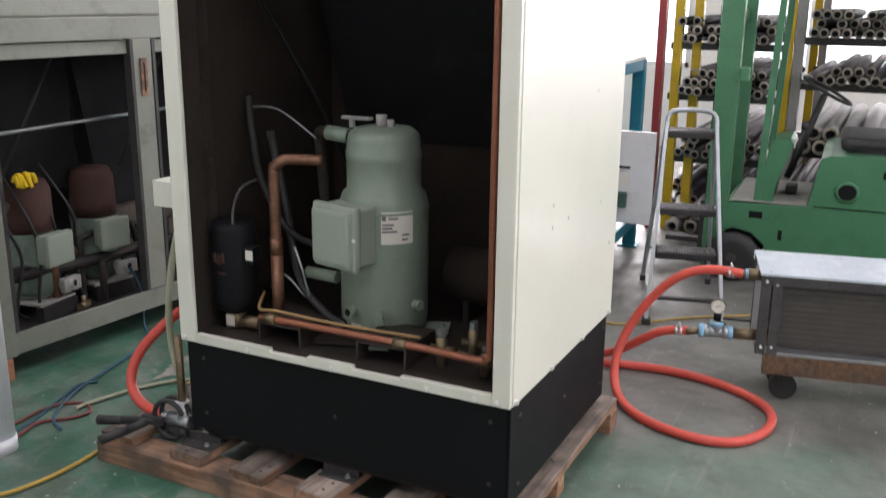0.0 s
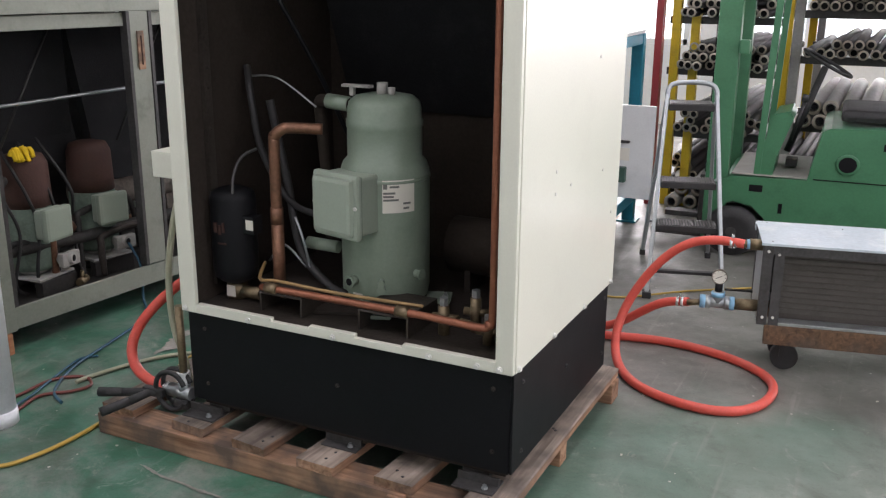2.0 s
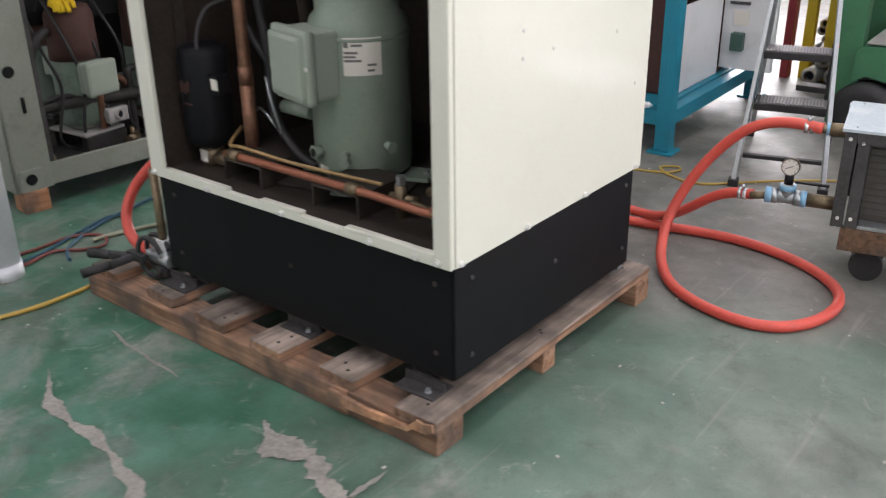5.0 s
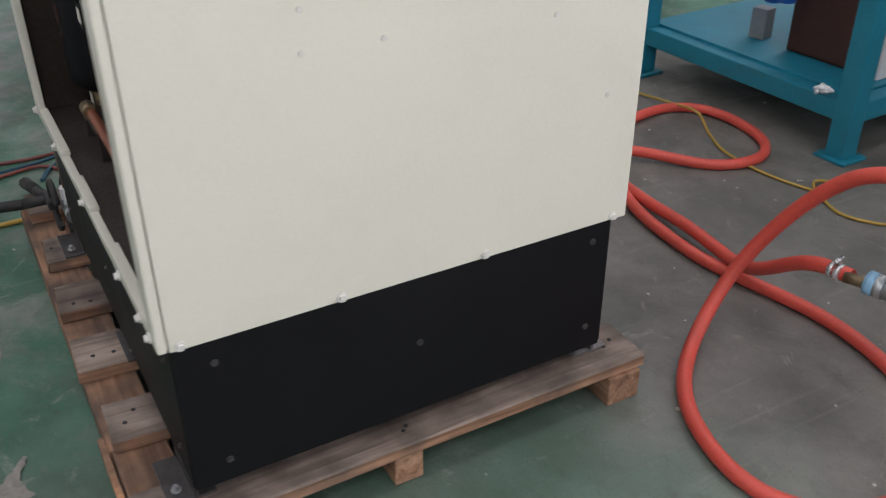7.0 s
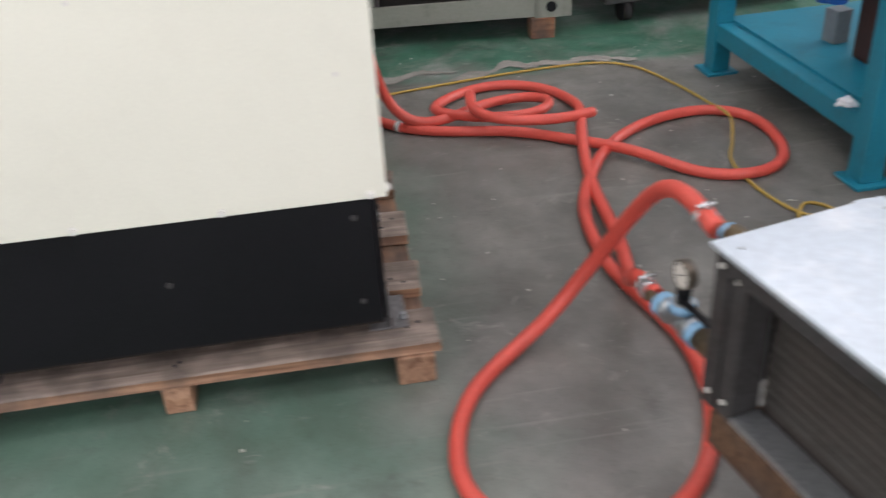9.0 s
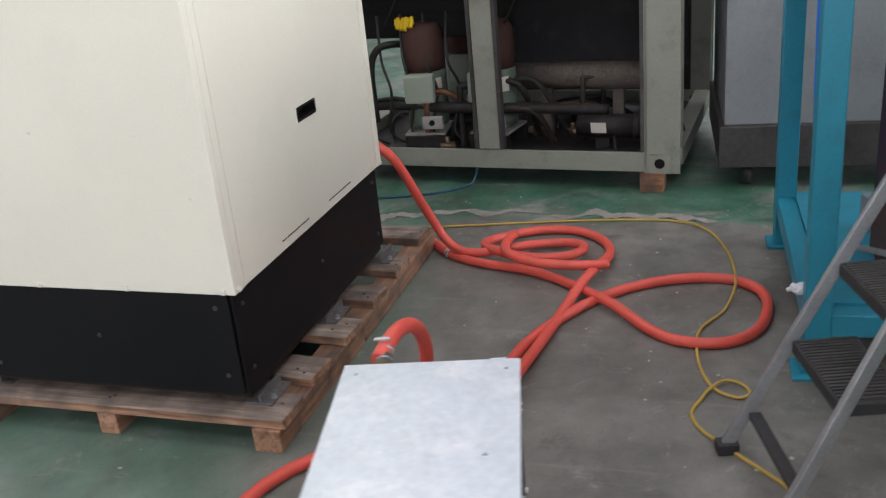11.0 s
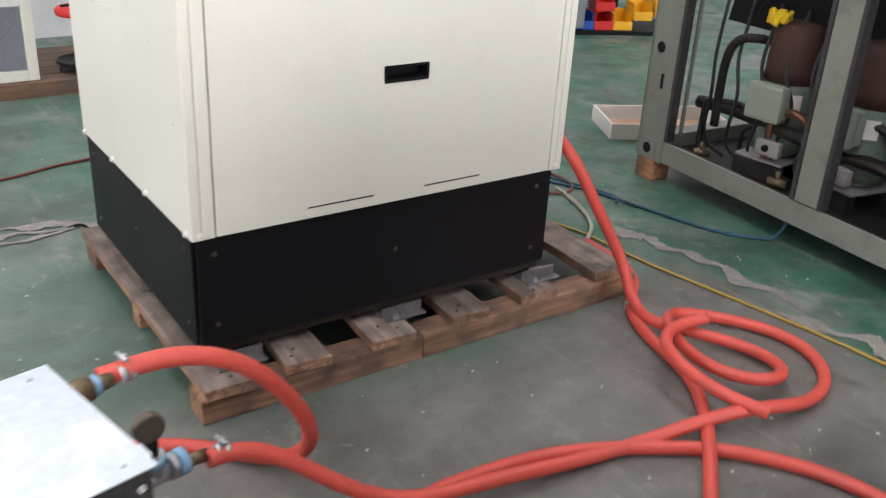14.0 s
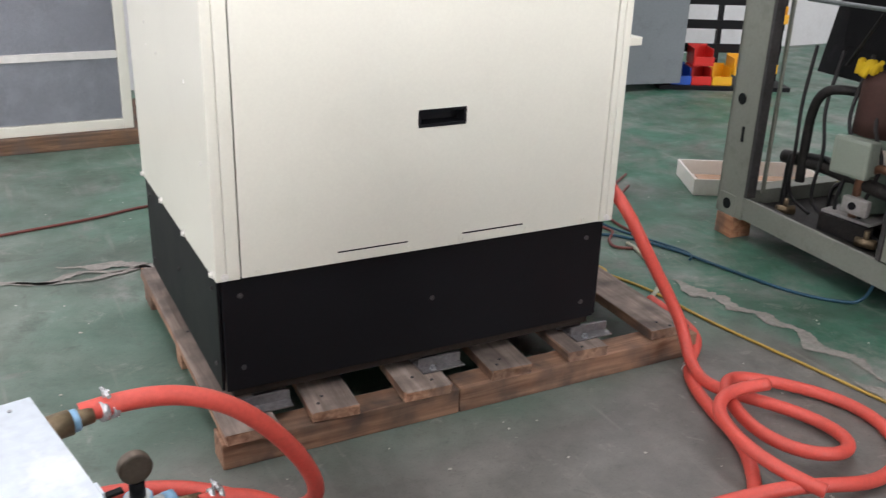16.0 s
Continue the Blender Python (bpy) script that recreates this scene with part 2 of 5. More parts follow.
TEAL = material("teal_paint", lin("1b7b92"), 0.42, 0, 0.1, 6, 90, 0.05, lin("2b5f6b"), 0.5)
FORK = material("forklift_green_paint", lin("407554"), 0.42, 0, 0.1, 5, 90, 0.05, lin("2f5a40"), 0.5)
YELLOW = material("yellow_paint", lin("c8a91c"), 0.45, 0, 0.12, 7, 90, 0.05, lin("7d6a1c"), 0.4)
REDPAINT = material("dark_red_paint", lin("8e2f33"), 0.5, 0, 0.12, 7, 90, 0.05)
WHITE = material("white_enamel", lin("d7d9da"), 0.4, 0, 0.05, 4, 90, 0.03, lin("a8aaab"), 0.3)
PLASTER = material("white_plaster", lin("d6d8d8"), 0.8, 0, 0.06, 2, 40, 0.05, lin("b4b5b2"), 0.3)
ROOF = material("roof_sheet", lin("9a9c9c"), 0.6, 0, 0.1, 3, 50, 0.05)
PAPER = material("white_paper_label", lin("d8d4ca"), 0.6, 0, 0.03, 20, 200, 0)
INK = material("grey_print", lin("6b6b68"), 0.6, 0, 0.05, 20, 200, 0)
PIPE = material("dark_steel_tube", (0.022, 0.021, 0.021), 0.7, 0.0, 0.35, 10, 90, 0.06, (0.04, 0.036, 0.032), 0.4, spec=0.2)
PIPE_CUT = material("cut_tube_end", lin("a49c90"), 0.45, 0.5, 0.2, 20, 120, 0)
FOAM = material("grey_wrapped_tube", lin("9b9a95"), 0.7, 0, 0.15, 7, 90, 0.1, lin("6f6d68"), 0.4)
WRAP = material("white_plastic_wrap", lin("dde0e4"), 0.35, 0, 0.06, 8, 90, 0.15, lin("a5a9b0"), 0.4)
PLY = material("grey_cabinet_paint", lin("7d8488"), 0.5, 0, 0.1, 4, 80, 0.05, lin("65686a"), 0.5)
BLUE = material("blue_plastic", lin("2f6fd0"), 0.4, 0, 0.06, 8, 90, 0.04)
BIN_Y = material("yellow_bin_plastic", lin("eab11f"), 0.4, 0, 0.05, 8, 90, 0.02)
BIN_R = material("red_bin_plastic", lin("cf2620"), 0.4, 0, 0.05, 8, 90, 0.02)
BIN_B = material("blue_bin_plastic", lin("2352b0"), 0.4, 0, 0.05, 8, 90, 0.02)
YCABLE = material("yellow_cable", lin("ad9142"), 0.5, 0, 0.1, 9, 90, 0)
RCABLE = material("brown_red_cable", lin("6e3a34"), 0.5, 0, 0.1, 9, 90, 0)
BCABLE = material("blue_cable", lin("1f4a5e"), 0.5, 0, 0.1, 9, 90, 0)
CAPILLARY = material("tan_insulated_tube", lin("9a7f55"), 0.55, 0, 0.15, 12, 90, 0.02)
TAPE = material("blue_thread_tape", lin("86b3d2"), 0.5, 0, 0.1, 20, 120, 0)
LAGGING = material("dusty_lagging", lin("6a635c"), 0.85, 0, 0.3, 9, 70, 0.15, lin("3f3a36"), 0.7)
GLOVE = material("yellow_cloth", lin("d8b81e"), 0.85, 0, 0.1, 14, 120, 0.2)
SCAR = material("bare_cement_scar", lin("8f8c85"), 0.85, 0, 0.25, 11, 90, 0.2, lin("6f756c"), 0.75)
OUTSIDE = glow("bright_outdoors", (0.92, 0.96, 1.0), 2.2)
FLOOR = floor_material()


class Geo:
    """Collects plain polygons for one mesh."""

    def __init__(self):
        self.v, self.f, self.smooth = [], [], []

    def add(self, vs, fs, smooth=False, m=None):
        k = len(self.v)
        self.v += [tuple(m @ Vector(p)) if m else tuple(p) for p in vs]
        self.f += [tuple(i + k for i in f) for f in fs]
        self.smooth += [smooth] * len(fs)
        return self

    def box(self, lo, hi, c=0.0, m=None):
        """A box between two corners, with its edges chamfered by c."""
        (x0, y0, z0), (x1, y1, z1) = lo, hi
        if c <= 0:
            vs = [(x, y, z) for z in (z0, z1) for y in (y0, y1) for x in (x0, x1)]
            return self.add(vs, [(0, 2, 3, 1), (4, 5, 7, 6), (0, 1, 5, 4), (2, 6, 7, 3), (0, 4, 6, 2), (1, 3, 7, 5)], False, m)
        bm = bmesh.new()
        r = bmesh.ops.create_cube(bm, size=1)
        for p in r["verts"]:
            p.co = Vector(((x0 + x1) / 2 + p.co.x * (x1 - x0), (y0 + y1) / 2 + p.co.y * (y1 - y0), (z0 + z1) / 2 + p.co.z * (z1 - z0)))
        bmesh.ops.bevel(bm, geom=bm.edges[:], offset=c, segments=2, profile=0.6, affect="EDGES")
        bm.verts.index_update()
        self.add([p.co[:] for p in bm.verts], [[p.index for p in f.verts] for f in bm.faces], False, m)
        bm.free()
        return self

    def cyl(self, a, b, r, seg=16, r2=None, caps=True, smooth=True):
        a, b = Vector(a), Vector(b)
        q = (b - a).to_track_quat("Z", "Y").to_matrix()
        r2 = r if r2 is None else r2
        ring = [(math.cos(2 * math.pi * i / seg), math.sin(2 * math.pi * i / seg)) for i in range(seg)]
        vs = [a + q @ Vector((r * c, r * s, 0)) for c, s in ring] + [b + q @ Vector((r2 * c, r2 * s, 0)) for c, s in ring]
        self.add(vs, [(i, (i + 1) % seg, seg + (i + 1) % seg, seg + i) for i in range(seg)], smooth)
        if caps:
            self.add(vs, [tuple(range(seg))[::-1], tuple(range(seg, 2 * seg))])
        return self

    def lathe(self, prof, at=(0, 0, 0), seg=32, m=None):
        vs, fs = [], []
        for r, z in prof:
            vs += [(at[0] + r * math.cos(2 * math.pi * i / seg), at[1] + r * math.sin(2 * math.pi * i / seg), at[2] + z) for i in range(seg)]
        for k in range(len(prof) - 1):
            fs += [(k * seg + i, k * seg + (i + 1) % seg, (k + 1) * seg + (i + 1) % seg, (k + 1) * seg + i) for i in range(seg)]
        self.add(vs, fs, True, m)
        return self.add(vs, [tuple(range(seg))[::-1], tuple(range((len(prof) - 1) * seg, len(prof) * seg))], False, m)

    def tube(self, pts, r, seg=12, steps=6, caps=True, relax=0):
        """A round tube along a smooth line through the points."""
        p = [Vector(q) for q in pts]
        line = []
        for i in range(len(p) - 1):
            a, b, c, d = p[max(i - 1, 0)], p[i], p[i + 1], p[min(i + 2, len(p) - 1)]
            for s in range(steps):
                t = s / steps
                line.append(0.5 * ((2 * b) + (c - a) * t + (2 * a - 5 * b + 4 * c - d) * t * t + (3 * b - a - 3 * c + d) * t ** 3))
        line.append(p[-1])
        for _ in range(relax):
            line = [line[0]] + [line[i] * 0.5 + (line[i - 1] + line[i + 1]) * 0.25 for i in range(1, len(line) - 1)] + [line[-1]]
        vs, fs = [], []
        tan = (line[1] - line[0]).normalized()
        up = tan.orthogonal().normalized()
        for i, q in enumerate(line):
            t2 = (line[min(i + 1, len(line) - 1)] - line[max(i - 1, 0)]).normalized()
            up = (up - t2 * up.dot(t2)).normalized()
            side = t2.cross(up)
            vs += [q + r * (math.cos(2 * math.pi * k / seg) * up + math.sin(2 * math.pi * k / seg) * side) for k in range(seg)]
        for i in range(len(line) - 1):
            fs += [(i * seg + k, i * seg + (k + 1) % seg, (i + 1) * seg + (k + 1) % seg, (i + 1) * seg + k) for k in range(seg)]
        self.add(vs, fs, True)
        if caps:
            n = (len(line) - 1) * seg
            self.add(vs, [tuple(range(seg))[::-1], tuple(range(n, n + seg))])
        return self

    def prism(self, poly, y0, y1, m=None):
        """An outline in x and z, drawn out along y."""
        k = len(poly)
        vs = [(x, y0, z) for x, z in poly] + [(x, y1, z) for x, z in poly]
        fs = [tuple(range(k)), tuple(range(k, 2 * k))[::-1]] + [(i, k + i, k + (i + 1) % k, (i + 1) % k) for i in range(k)]
        return self.add(vs, fs, False, m)

    def mesh(self, name):
        me = bpy.data.meshes.new(name)
        me.from_pydata(self.v, [], self.f)
        me.polygons.foreach_set("use_smooth", self.smooth)
        bm = bmesh.new()
        bm.from_mesh(me)
        bmesh.ops.remove_doubles(bm, verts=bm.verts, dist=1e-6)
        bmesh.ops.recalc_face_normals(bm, faces=bm.faces)
        bm.to_mesh(me)
        bm.free()
        return me


def part(name, geo, mat, parent=None, label="", at=None):
    me = geo if isinstance(geo, bpy.types.Mesh) else geo.mesh(name)
    if not me.materials:
        me.materials.append(mat)
    ob = new(name, me)
    if parent:
        ob.parent = parent
    if at is not None:
        ob.matrix_basis = at if isinstance(at, Matrix) else Matrix.Translation(at)
    return tagged(ob, label)


def thing(name, label, category, at=None, group=""):
    ob = new(name)
    ob.empty_display_size = 0.1
    if at is not None:
        ob.matrix_basis = at if isinstance(at, Matrix) else Matrix.Translation(at)
    return tagged(ob, label, category, group)


def single(name, geo, mat, label, category, at=None, group=""):
    return tagged(part(name, geo, mat, None, label, at), category=category, group=group)


def setting(name, geo, mat, label=""):
    return tagged(part(name, geo, mat, None, label), kind="structure")


BOLT_X = Geo().cyl((0, 0, 0), (0.004, 0, 0), 0.009, 12).cyl((0.004, 0, 0), (0.009, 0, 0), 0.006, 6, smooth=False).mesh("bolt")
BOLT_Y = Geo().cyl((0, 0, 0), (0, 0.004, 0), 0.009, 12).cyl((0, 0.004, 0), (0, 0.009, 0), 0.006, 6, smooth=False).mesh("bolt")
SMALL_X = Geo().cyl((0, 0, 0), (0.003, 0, 0), 0.0065, 12).cyl((0.003, 0, 0), (0.006, 0, 0), 0.004, 6, smooth=False).mesh("bolt")
SMALL_Y = Geo().cyl((0, 0, 0), (0, 0.003, 0), 0.0065, 12).cyl((0, 0.003, 0), (0, 0.006, 0), 0.004, 6, smooth=False).mesh("bolt")
BOLT_Z = Geo().cyl((0, 0, 0), (0, 0, 0.003), 0.009, 12).cyl((0, 0, 0.003), (0, 0, 0.011), 0.006, 6, smooth=False).mesh("bolt")

# ---------------- the hall ----------------
HALL_H = 5.2
setting("floor", Geo().box((-8.2, -3.4, -0.2), (6.2, 7.7, 0)), FLOOR, "worn green painted concrete floor with a bare grey lane")


def wall_along_x(name, y0, y1, x0, x1, holes):
    g = Geo()
    x = x0
    for a, b, z0, z1 in holes:
        g.box((x, y0, 0), (a, y1, HALL_H)).box((a, y0, 0), (b, y1, z0)).box((a, y0, z1), (b, y1, HALL_H))
        x = b
    g.box((x, y0, 0), (x1, y1, HALL_H))
    return setting(name, g, PLASTER, "white plastered factory wall")


def wall_along_y(name, x0, x1, y0, y1, holes):
    g = Geo()
    y = y0
    for a, b, z0, z1 in holes:
        g.box((x0, y, 0), (x1, a, HALL_H)).box((x0, a, 0), (x1, b, z0)).box((x0, a, z1), (x1, b, HALL_H))
        y = b
    g.box((x0, y, 0), (x1, y1, HALL_H))
    return setting(name, g, PLASTER, "white plastered factory wall")


NORTH = [(wx - 1.4, wx + 1.4, 0.8, 3.5) for wx in (-2.6, 0.6, 3.8)]
wall_along_x("wall_north", 7.5, 7.7, -8, 6, NORTH)
wall_along_x("wall_south", -3.4, -3.2, -8, 6, [])
wall_along_y("wall_east", 6.0, 6.2, -3.4, 7.7, [(wy - 1.35, wy + 1.35, 1.45, 3.75) for wy in (-0.6, 3.4)])
wall_along_y("wall_west", -8.2, -8.0, -3.4, 7.7, [(-0.55, 4.55, 1.75, 3.05)])
g = Geo()
xs = [-8.2, -4.2, -3.0, -0.6, 0.6, 3.0, 4.2, 6.2]
for i in range(0, 7):
    if i % 2 == 0:
        g.box((xs[i], -3.4, HALL_H), (xs[i + 1], 7.7, HALL_H + 0.12))
    else:
        for a, b in ((-3.4, -2.95), (0.55, 1.45), (4.95, 7.7)):
            g.box((xs[i], a, HALL_H), (xs[i + 1], b, HALL_H + 0.12))
setting("ceiling", g, ROOF, "grey sheet roof with open roof lights")


def window_frame(name, kind, u0, u1, z0, z1, w):
    """Steel glazing bars in an opening: frame and mullions."""
    e = tagged(new(name), "steel factory window with white bars", kind="structure")
    bars = [(u0, u0 + 0.05, z0, z1), (u1 - 0.05, u1, z0, z1), (u0, u1, z0, z0 + 0.05), (u0, u1, z1 - 0.05, z1)]
    n = max(2, round((u1 - u0) / 0.7))
    bars += [(u0 + (u1 - u0) * i / n - 0.018, u0 + (u1 - u0) * i / n + 0.018, z0 + 0.05, z1 - 0.05) for i in range(1, n)]
    for a, b, c, d in bars:
        gg = Geo()
        if kind == "x":
            gg.box((a, w - 0.03, c), (b, w + 0.03, d))
        else:
            gg.box((w - 0.03, a, c), (w + 0.03, b, d))
        part("glazing_bar", gg, WHITE, e)
    return e


for i, (a, b, c, d) in enumerate(NORTH):
    window_frame(f"window_{i + 1}", "x", a, b, c, d, 7.58)
for i, wy in enumerate((-0.6, 3.4)):
    window_frame(f"window_{i + 4}", "y", wy - 1.35, wy + 1.35, 1.45, 3.75, 6.08)
window_frame("window_6", "y", -0.55, 4.55, 1.75, 3.05, -8.08)
# bright outdoors behind the north windows
setting("backdrop", Geo().box((-14, 14, -1), (14, 14.1, 9)), OUTSIDE, "overexposed daylight outside the windows")


def scar(name, line, width, seed):
    """A ragged flat patch where paint and cement have broken away."""
    r = random.Random(seed)
    g, k = Geo(), 34
    pts = []
    for i in range(len(line) - 1):
        a, b = Vector((*line[i], 0)), Vector((*line[i + 1], 0))
        pts += [a.lerp(b, s / k) for s in range(k)]
    pts.append(Vector((*line[-1], 0)))
    left, right = [], []
    for i, p in enumerate(pts):
        d = (pts[min(i + 1, len(pts) - 1)] - pts[max(i - 1, 0)]).normalized()
        nrm = Vector((-d.y, d.x, 0))
        w = width * (0.12 + 0.9 * abs(noise.noise(p * 6.3 + Vector((seed, 0, 0)))) + 0.35 * abs(noise.noise(p * 31 + Vector((0, seed, 0))))) * min(1, 5 * min(i + 0.3, len(pts) - 0.7 - i) / len(pts) + 0.1)
        j = nrm * width * (0.8 * noise.noise(p * 9 + Vector((0, 0, seed))) + 0.03 * r.uniform(-1, 1))
        left.append(p + nrm * w * r.uniform(0.93, 1.05) + j)
        right.append(p - nrm * w * r.uniform(0.93, 1.05) + j)
    vs = [(p.x, p.y, 0.004) for p in left + right]
    n = len(pts)
    g.add(vs, [(i, i + 1, n + i + 1, n + i) for i in range(n - 1)])
    tagged(part(name, g, SCAR, None, "pale broken strip in the painted concrete floor"), kind="structure")


scar("floor_scar", [(-1.08, -0.43), (-0.85, -0.52), (-0.64, -0.54), (-0.45, -0.58), (-0.2, -0.75)], 0.035, 1)
scar("floor_scar", [(-1.12, -0.2), (-0.96, -0.225), (-0.75, -0.235)], 0.022, 2)
scar("floor_scar", [(-0.42, -0.24), (-0.2, -0.3), (-0.05, -0.34), (0.25, -0.45)], 0.085, 3)
scar("floor_scar", [(0.5, -0.4), (0.22, -0.3), (-0.03, -0.34), (-0.05, -0.2)], 0.035, 4)
scar("floor_scar", [(-1.66, 0.48), (-1.71, 0.62), (-1.752, 0.76), (-1.772, 0.92), (-1.775, 1.11), (-1.785, 1.3)], 0.075, 5)
scar("floor_scar", [(-1.72, 1.25), (-1.76, 1.6), (-1.72, 2.0)], 0.09, 6)
scar("floor_scar", [(0.62, -0.4), (0.43, -0.36), (0.33, -0.335), (0.23, -0.365), (0.12, -0.367), (-0.05, -0.35)], 0.045, 8)
scar("floor_scar", [(-1.52, 0.12), (-1.42, 0.22), (-1.4, 0.3)], 0.04, 7)

# ---------------- the pallet ----------------
pallet = thing("pallet", "weathered timber pallet with broken corner under the machine", "pallet")
rnd = random.Random(5)
for bx, w, y0, y1, skew in ((-0.043, 0.125, -0.1, 0.95, 0.0), (-0.31, 0.12, -0.082, 0.942, 0.062), (-0.555, 0.128, -0.095, 0.945, 0.062), (-0.792, 0.12, -0.088, 0.94, 0.05), (-1.032, 0.125, -0.075, 0.938, 0.045), (-1.315, 0.13, -0.075, 0.925, 0.03)):
    me = Geo().box((-w / 2, y0, 0.071), (w / 2, y1, 0.101), 0.004).mesh("deck_board")
    for p in me.vertices:
        p.co.x += rnd.uniform(-0.003, 0.003)
        p.co.y += rnd.uniform(-0.003, 0.003)
    me.materials.append(WOOD_WORN)
    me.materials.append(WOOD)
    for p in me.polygons:
        p.material_index = 0 if p.normal.z > 0.5 else 1
    part("deck_board", me, None, pallet, at=pose(bx, 0, 0, 0, 0, -math.degrees(skew / 0.95)))
NAIL = Geo().cyl((0, 0, 0), (0, 0, 0.0015), 0.0045, 8).mesh("nail")
NAIL.materials.append(RUBBER)
for board in list(pallet.children):
    for y in (-0.05, -0.02, 0.39, 0.405, 0.88, 0.91):
        part("nail", NAIL, None, board, at=(rnd.uniform(-0.04, 0.04), y + rnd.uniform(-0.01, 0.01), 0.101))
for y0, y1, x0, x1 in ((-0.092, 0.012, -1.39, -0.27), (-0.088, 0.012, -0.269, 0.015), (0.365, 0.425, -1.38, 0.012), (0.855, 0.935, -1.38, -0.59), (0.855, 0.935, -0.588, 0.028)):
    # grain runs along the piece
    part("stringer", Geo().box((y0, -x1, 0.0), (y1, -x0, 0.07), 0.004), WOOD, pallet, at=Matrix(((0, -1, 0, 0), (1, 0, 0, 0), (0, 0, 1, 0), (0, 0, 0, 1))))
part("splinter", Geo().prism([(-0.06, 0.066), (0.0, 0.068), (0.018, 0.08), (0.016, 0.1), (-0.012, 0.092), (-0.03, 0.096)], -0.108, -0.1015), SPLIT, pallet, "freshly split pale wood")
part("splinter", Geo().prism([(-0.33, 0.03), (-0.2, 0.035), (-0.06, 0.05), (-0.05, 0.064), (-0.2, 0.058), (-0.32, 0.066)], -0.104, -0.0925), SPLIT, pallet, "freshly split pale wood")

# ---------------- the machine cabinet ----------------
W, D, ZB, ZC, TOP = 1.075, 0.868, 0.152, 0.443, 1.92
unit = thing("machine_cabinet", "cream steel machine cabinet on black base, front panel removed", "machine cabinet")
base = part("base", Geo().box((-W + 0.03, 0.03, 0.13), (-0.03, D - 0.03, 0.44)), INSIDE, unit, "black steel base")
part("base_panel", Geo().box((-0.012, 0.008, ZB), (-0.004, D - 0.03, ZC), 0.002), BLACK, unit, "black painted base panel")
part("base_panel", Geo().box((-W + 0.005, 0.006, ZB), (-0.013, 0.014, ZC), 0.002), BLACK, unit)
part("base_panel", Geo().box((-W + 0.02, D - 0.028, ZB), (-0.013, D - 0.02, ZC), 0.002), BLACK, unit)
part("base_panel", Geo().box((-W + 0.005, 0.015, ZB), (-W + 0.013, D - 0.03, ZC), 0.002), BLACK, unit)
for y, z in ((0.07, 0.398), (0.07, 0.197), (0.43, 0.305), (0.8, 0.403), (0.8, 0.208)):
    part("bolt", SMALL_X, DARKSTEEL, unit, at=(-0.0045, y, z))
for x, z in ((-0.055, 0.395), (-0.055, 0.21), (-0.545, 0.3), (-1.01, 0.395), (-1.01, 0.203)):
    part("bolt", SMALL_Y, DARKSTEEL, unit, at=(x, D - 0.0205, z))
DULL_Y = SMALL_Y.copy()
DULL_Y.materials.clear()
for x, z in ((-0.06, 0.39), (-0.06, 0.21), (-0.54, 0.3), (-1.01, 0.39), (-1.01, 0.21)):
    part("bolt", DULL_Y, PAN, unit, at=pose(x, 0.0065, z, 0, 0, 180))
# feet of folded plate on the deck boards
for x, y0, y1 in ((-0.1, -0.035, 0.06), (-1.03, -0.035, 0.06), (-0.1, D - 0.06, D + 0.035), (-0.57, D - 0.06, D + 0.025), (-1.04, D - 0.06, D + 0.035), (-0.54, 0.0, 0.07)):
    f = part("foot_bracket", Geo().box((-0.06, y0, 0.1015), (0.06, y1 - 0.012, 0.107), 0.002).box((-0.06, (y0 + y1) / 2 - 0.004, 0.107), (0.06, (y0 + y1) / 2 + 0.004, 0.13)), FOOT if y0 > 0.5 else DARKSTEEL, unit, at=(x, 0, 0))
    part("bolt", BOLT_Z, STEEL, f, at=(0.03, y1 - 0.02 if y0 > 0.5 else y0 + 0.02, 0.108))
# steel skids that carry the base
for x in (-0.12, -0.54, -1.0):
    part("skid", Geo().box((x - 0.04, 0.04, 0.109), (x + 0.04, D - 0.05, 0.131)), DARKSTEEL, unit)
SCREW = material("painted_screw", lin("d0cfc8"), 0.35, 0.0, 0.1, 30, 200, 0)
# right side panel with bottom flange
side = part("side_panel", Geo().box((-0.022, 0.005, ZC), (0.002, D, TOP), 0.003), CREAM, unit, "cream enamelled side panel")
for y in (0.022, 0.286, 0.557, 0.836):
    part("bolt", BOLT_X, BOLT, side, at=(0.001, y, ZC + 0.009))
for y, z in ((0.253, 0.925), (0.251, 0.864), (0.378, 0.866), (0.797, 0.698), (0.68, 0.855), (0.6, 1.2)):
    part("rivet", Geo().cyl((0, 0, 0), (0.003, 0, 0), 0.0048, 10), SCREW, side, at=(0.001, y, z))
part("side_panel", Geo().box((-W, 0.005, ZC), (-W + 0.022, D, TOP), 0.003), CREAM, unit)
part("top_panel", Geo().box((-W, 0.002, TOP), (0.002, D, TOP + 0.03), 0.004), CREAM, unit)
# front posts, header and sill
for x0, x1 in ((-W - 0.004, -W + 0.052), (-0.05, 0.0)):
    p = part("front_post", Geo().box((x0, -0.012, ZC), (x1, 0.004, TOP), 0.004).box((x0 + 0.004, 0.004, ZC), (x0 + 0.01 if x0 < -0.5 else x1 - 0.035, 0.035, TOP)), CREAM, unit, "cream folded corner post")
    part("bolt", BOLT_Y, BOLT, p, at=pose((x0 + x1) / 2 - 0.012, -0.012, ZC + 0.012, 0, 0, 180))
part("front_header", Geo().box((-W + 0.052, -0.01, TOP - 0.08), (-0.05, 0.006, TOP), 0.003), CREAM, unit)
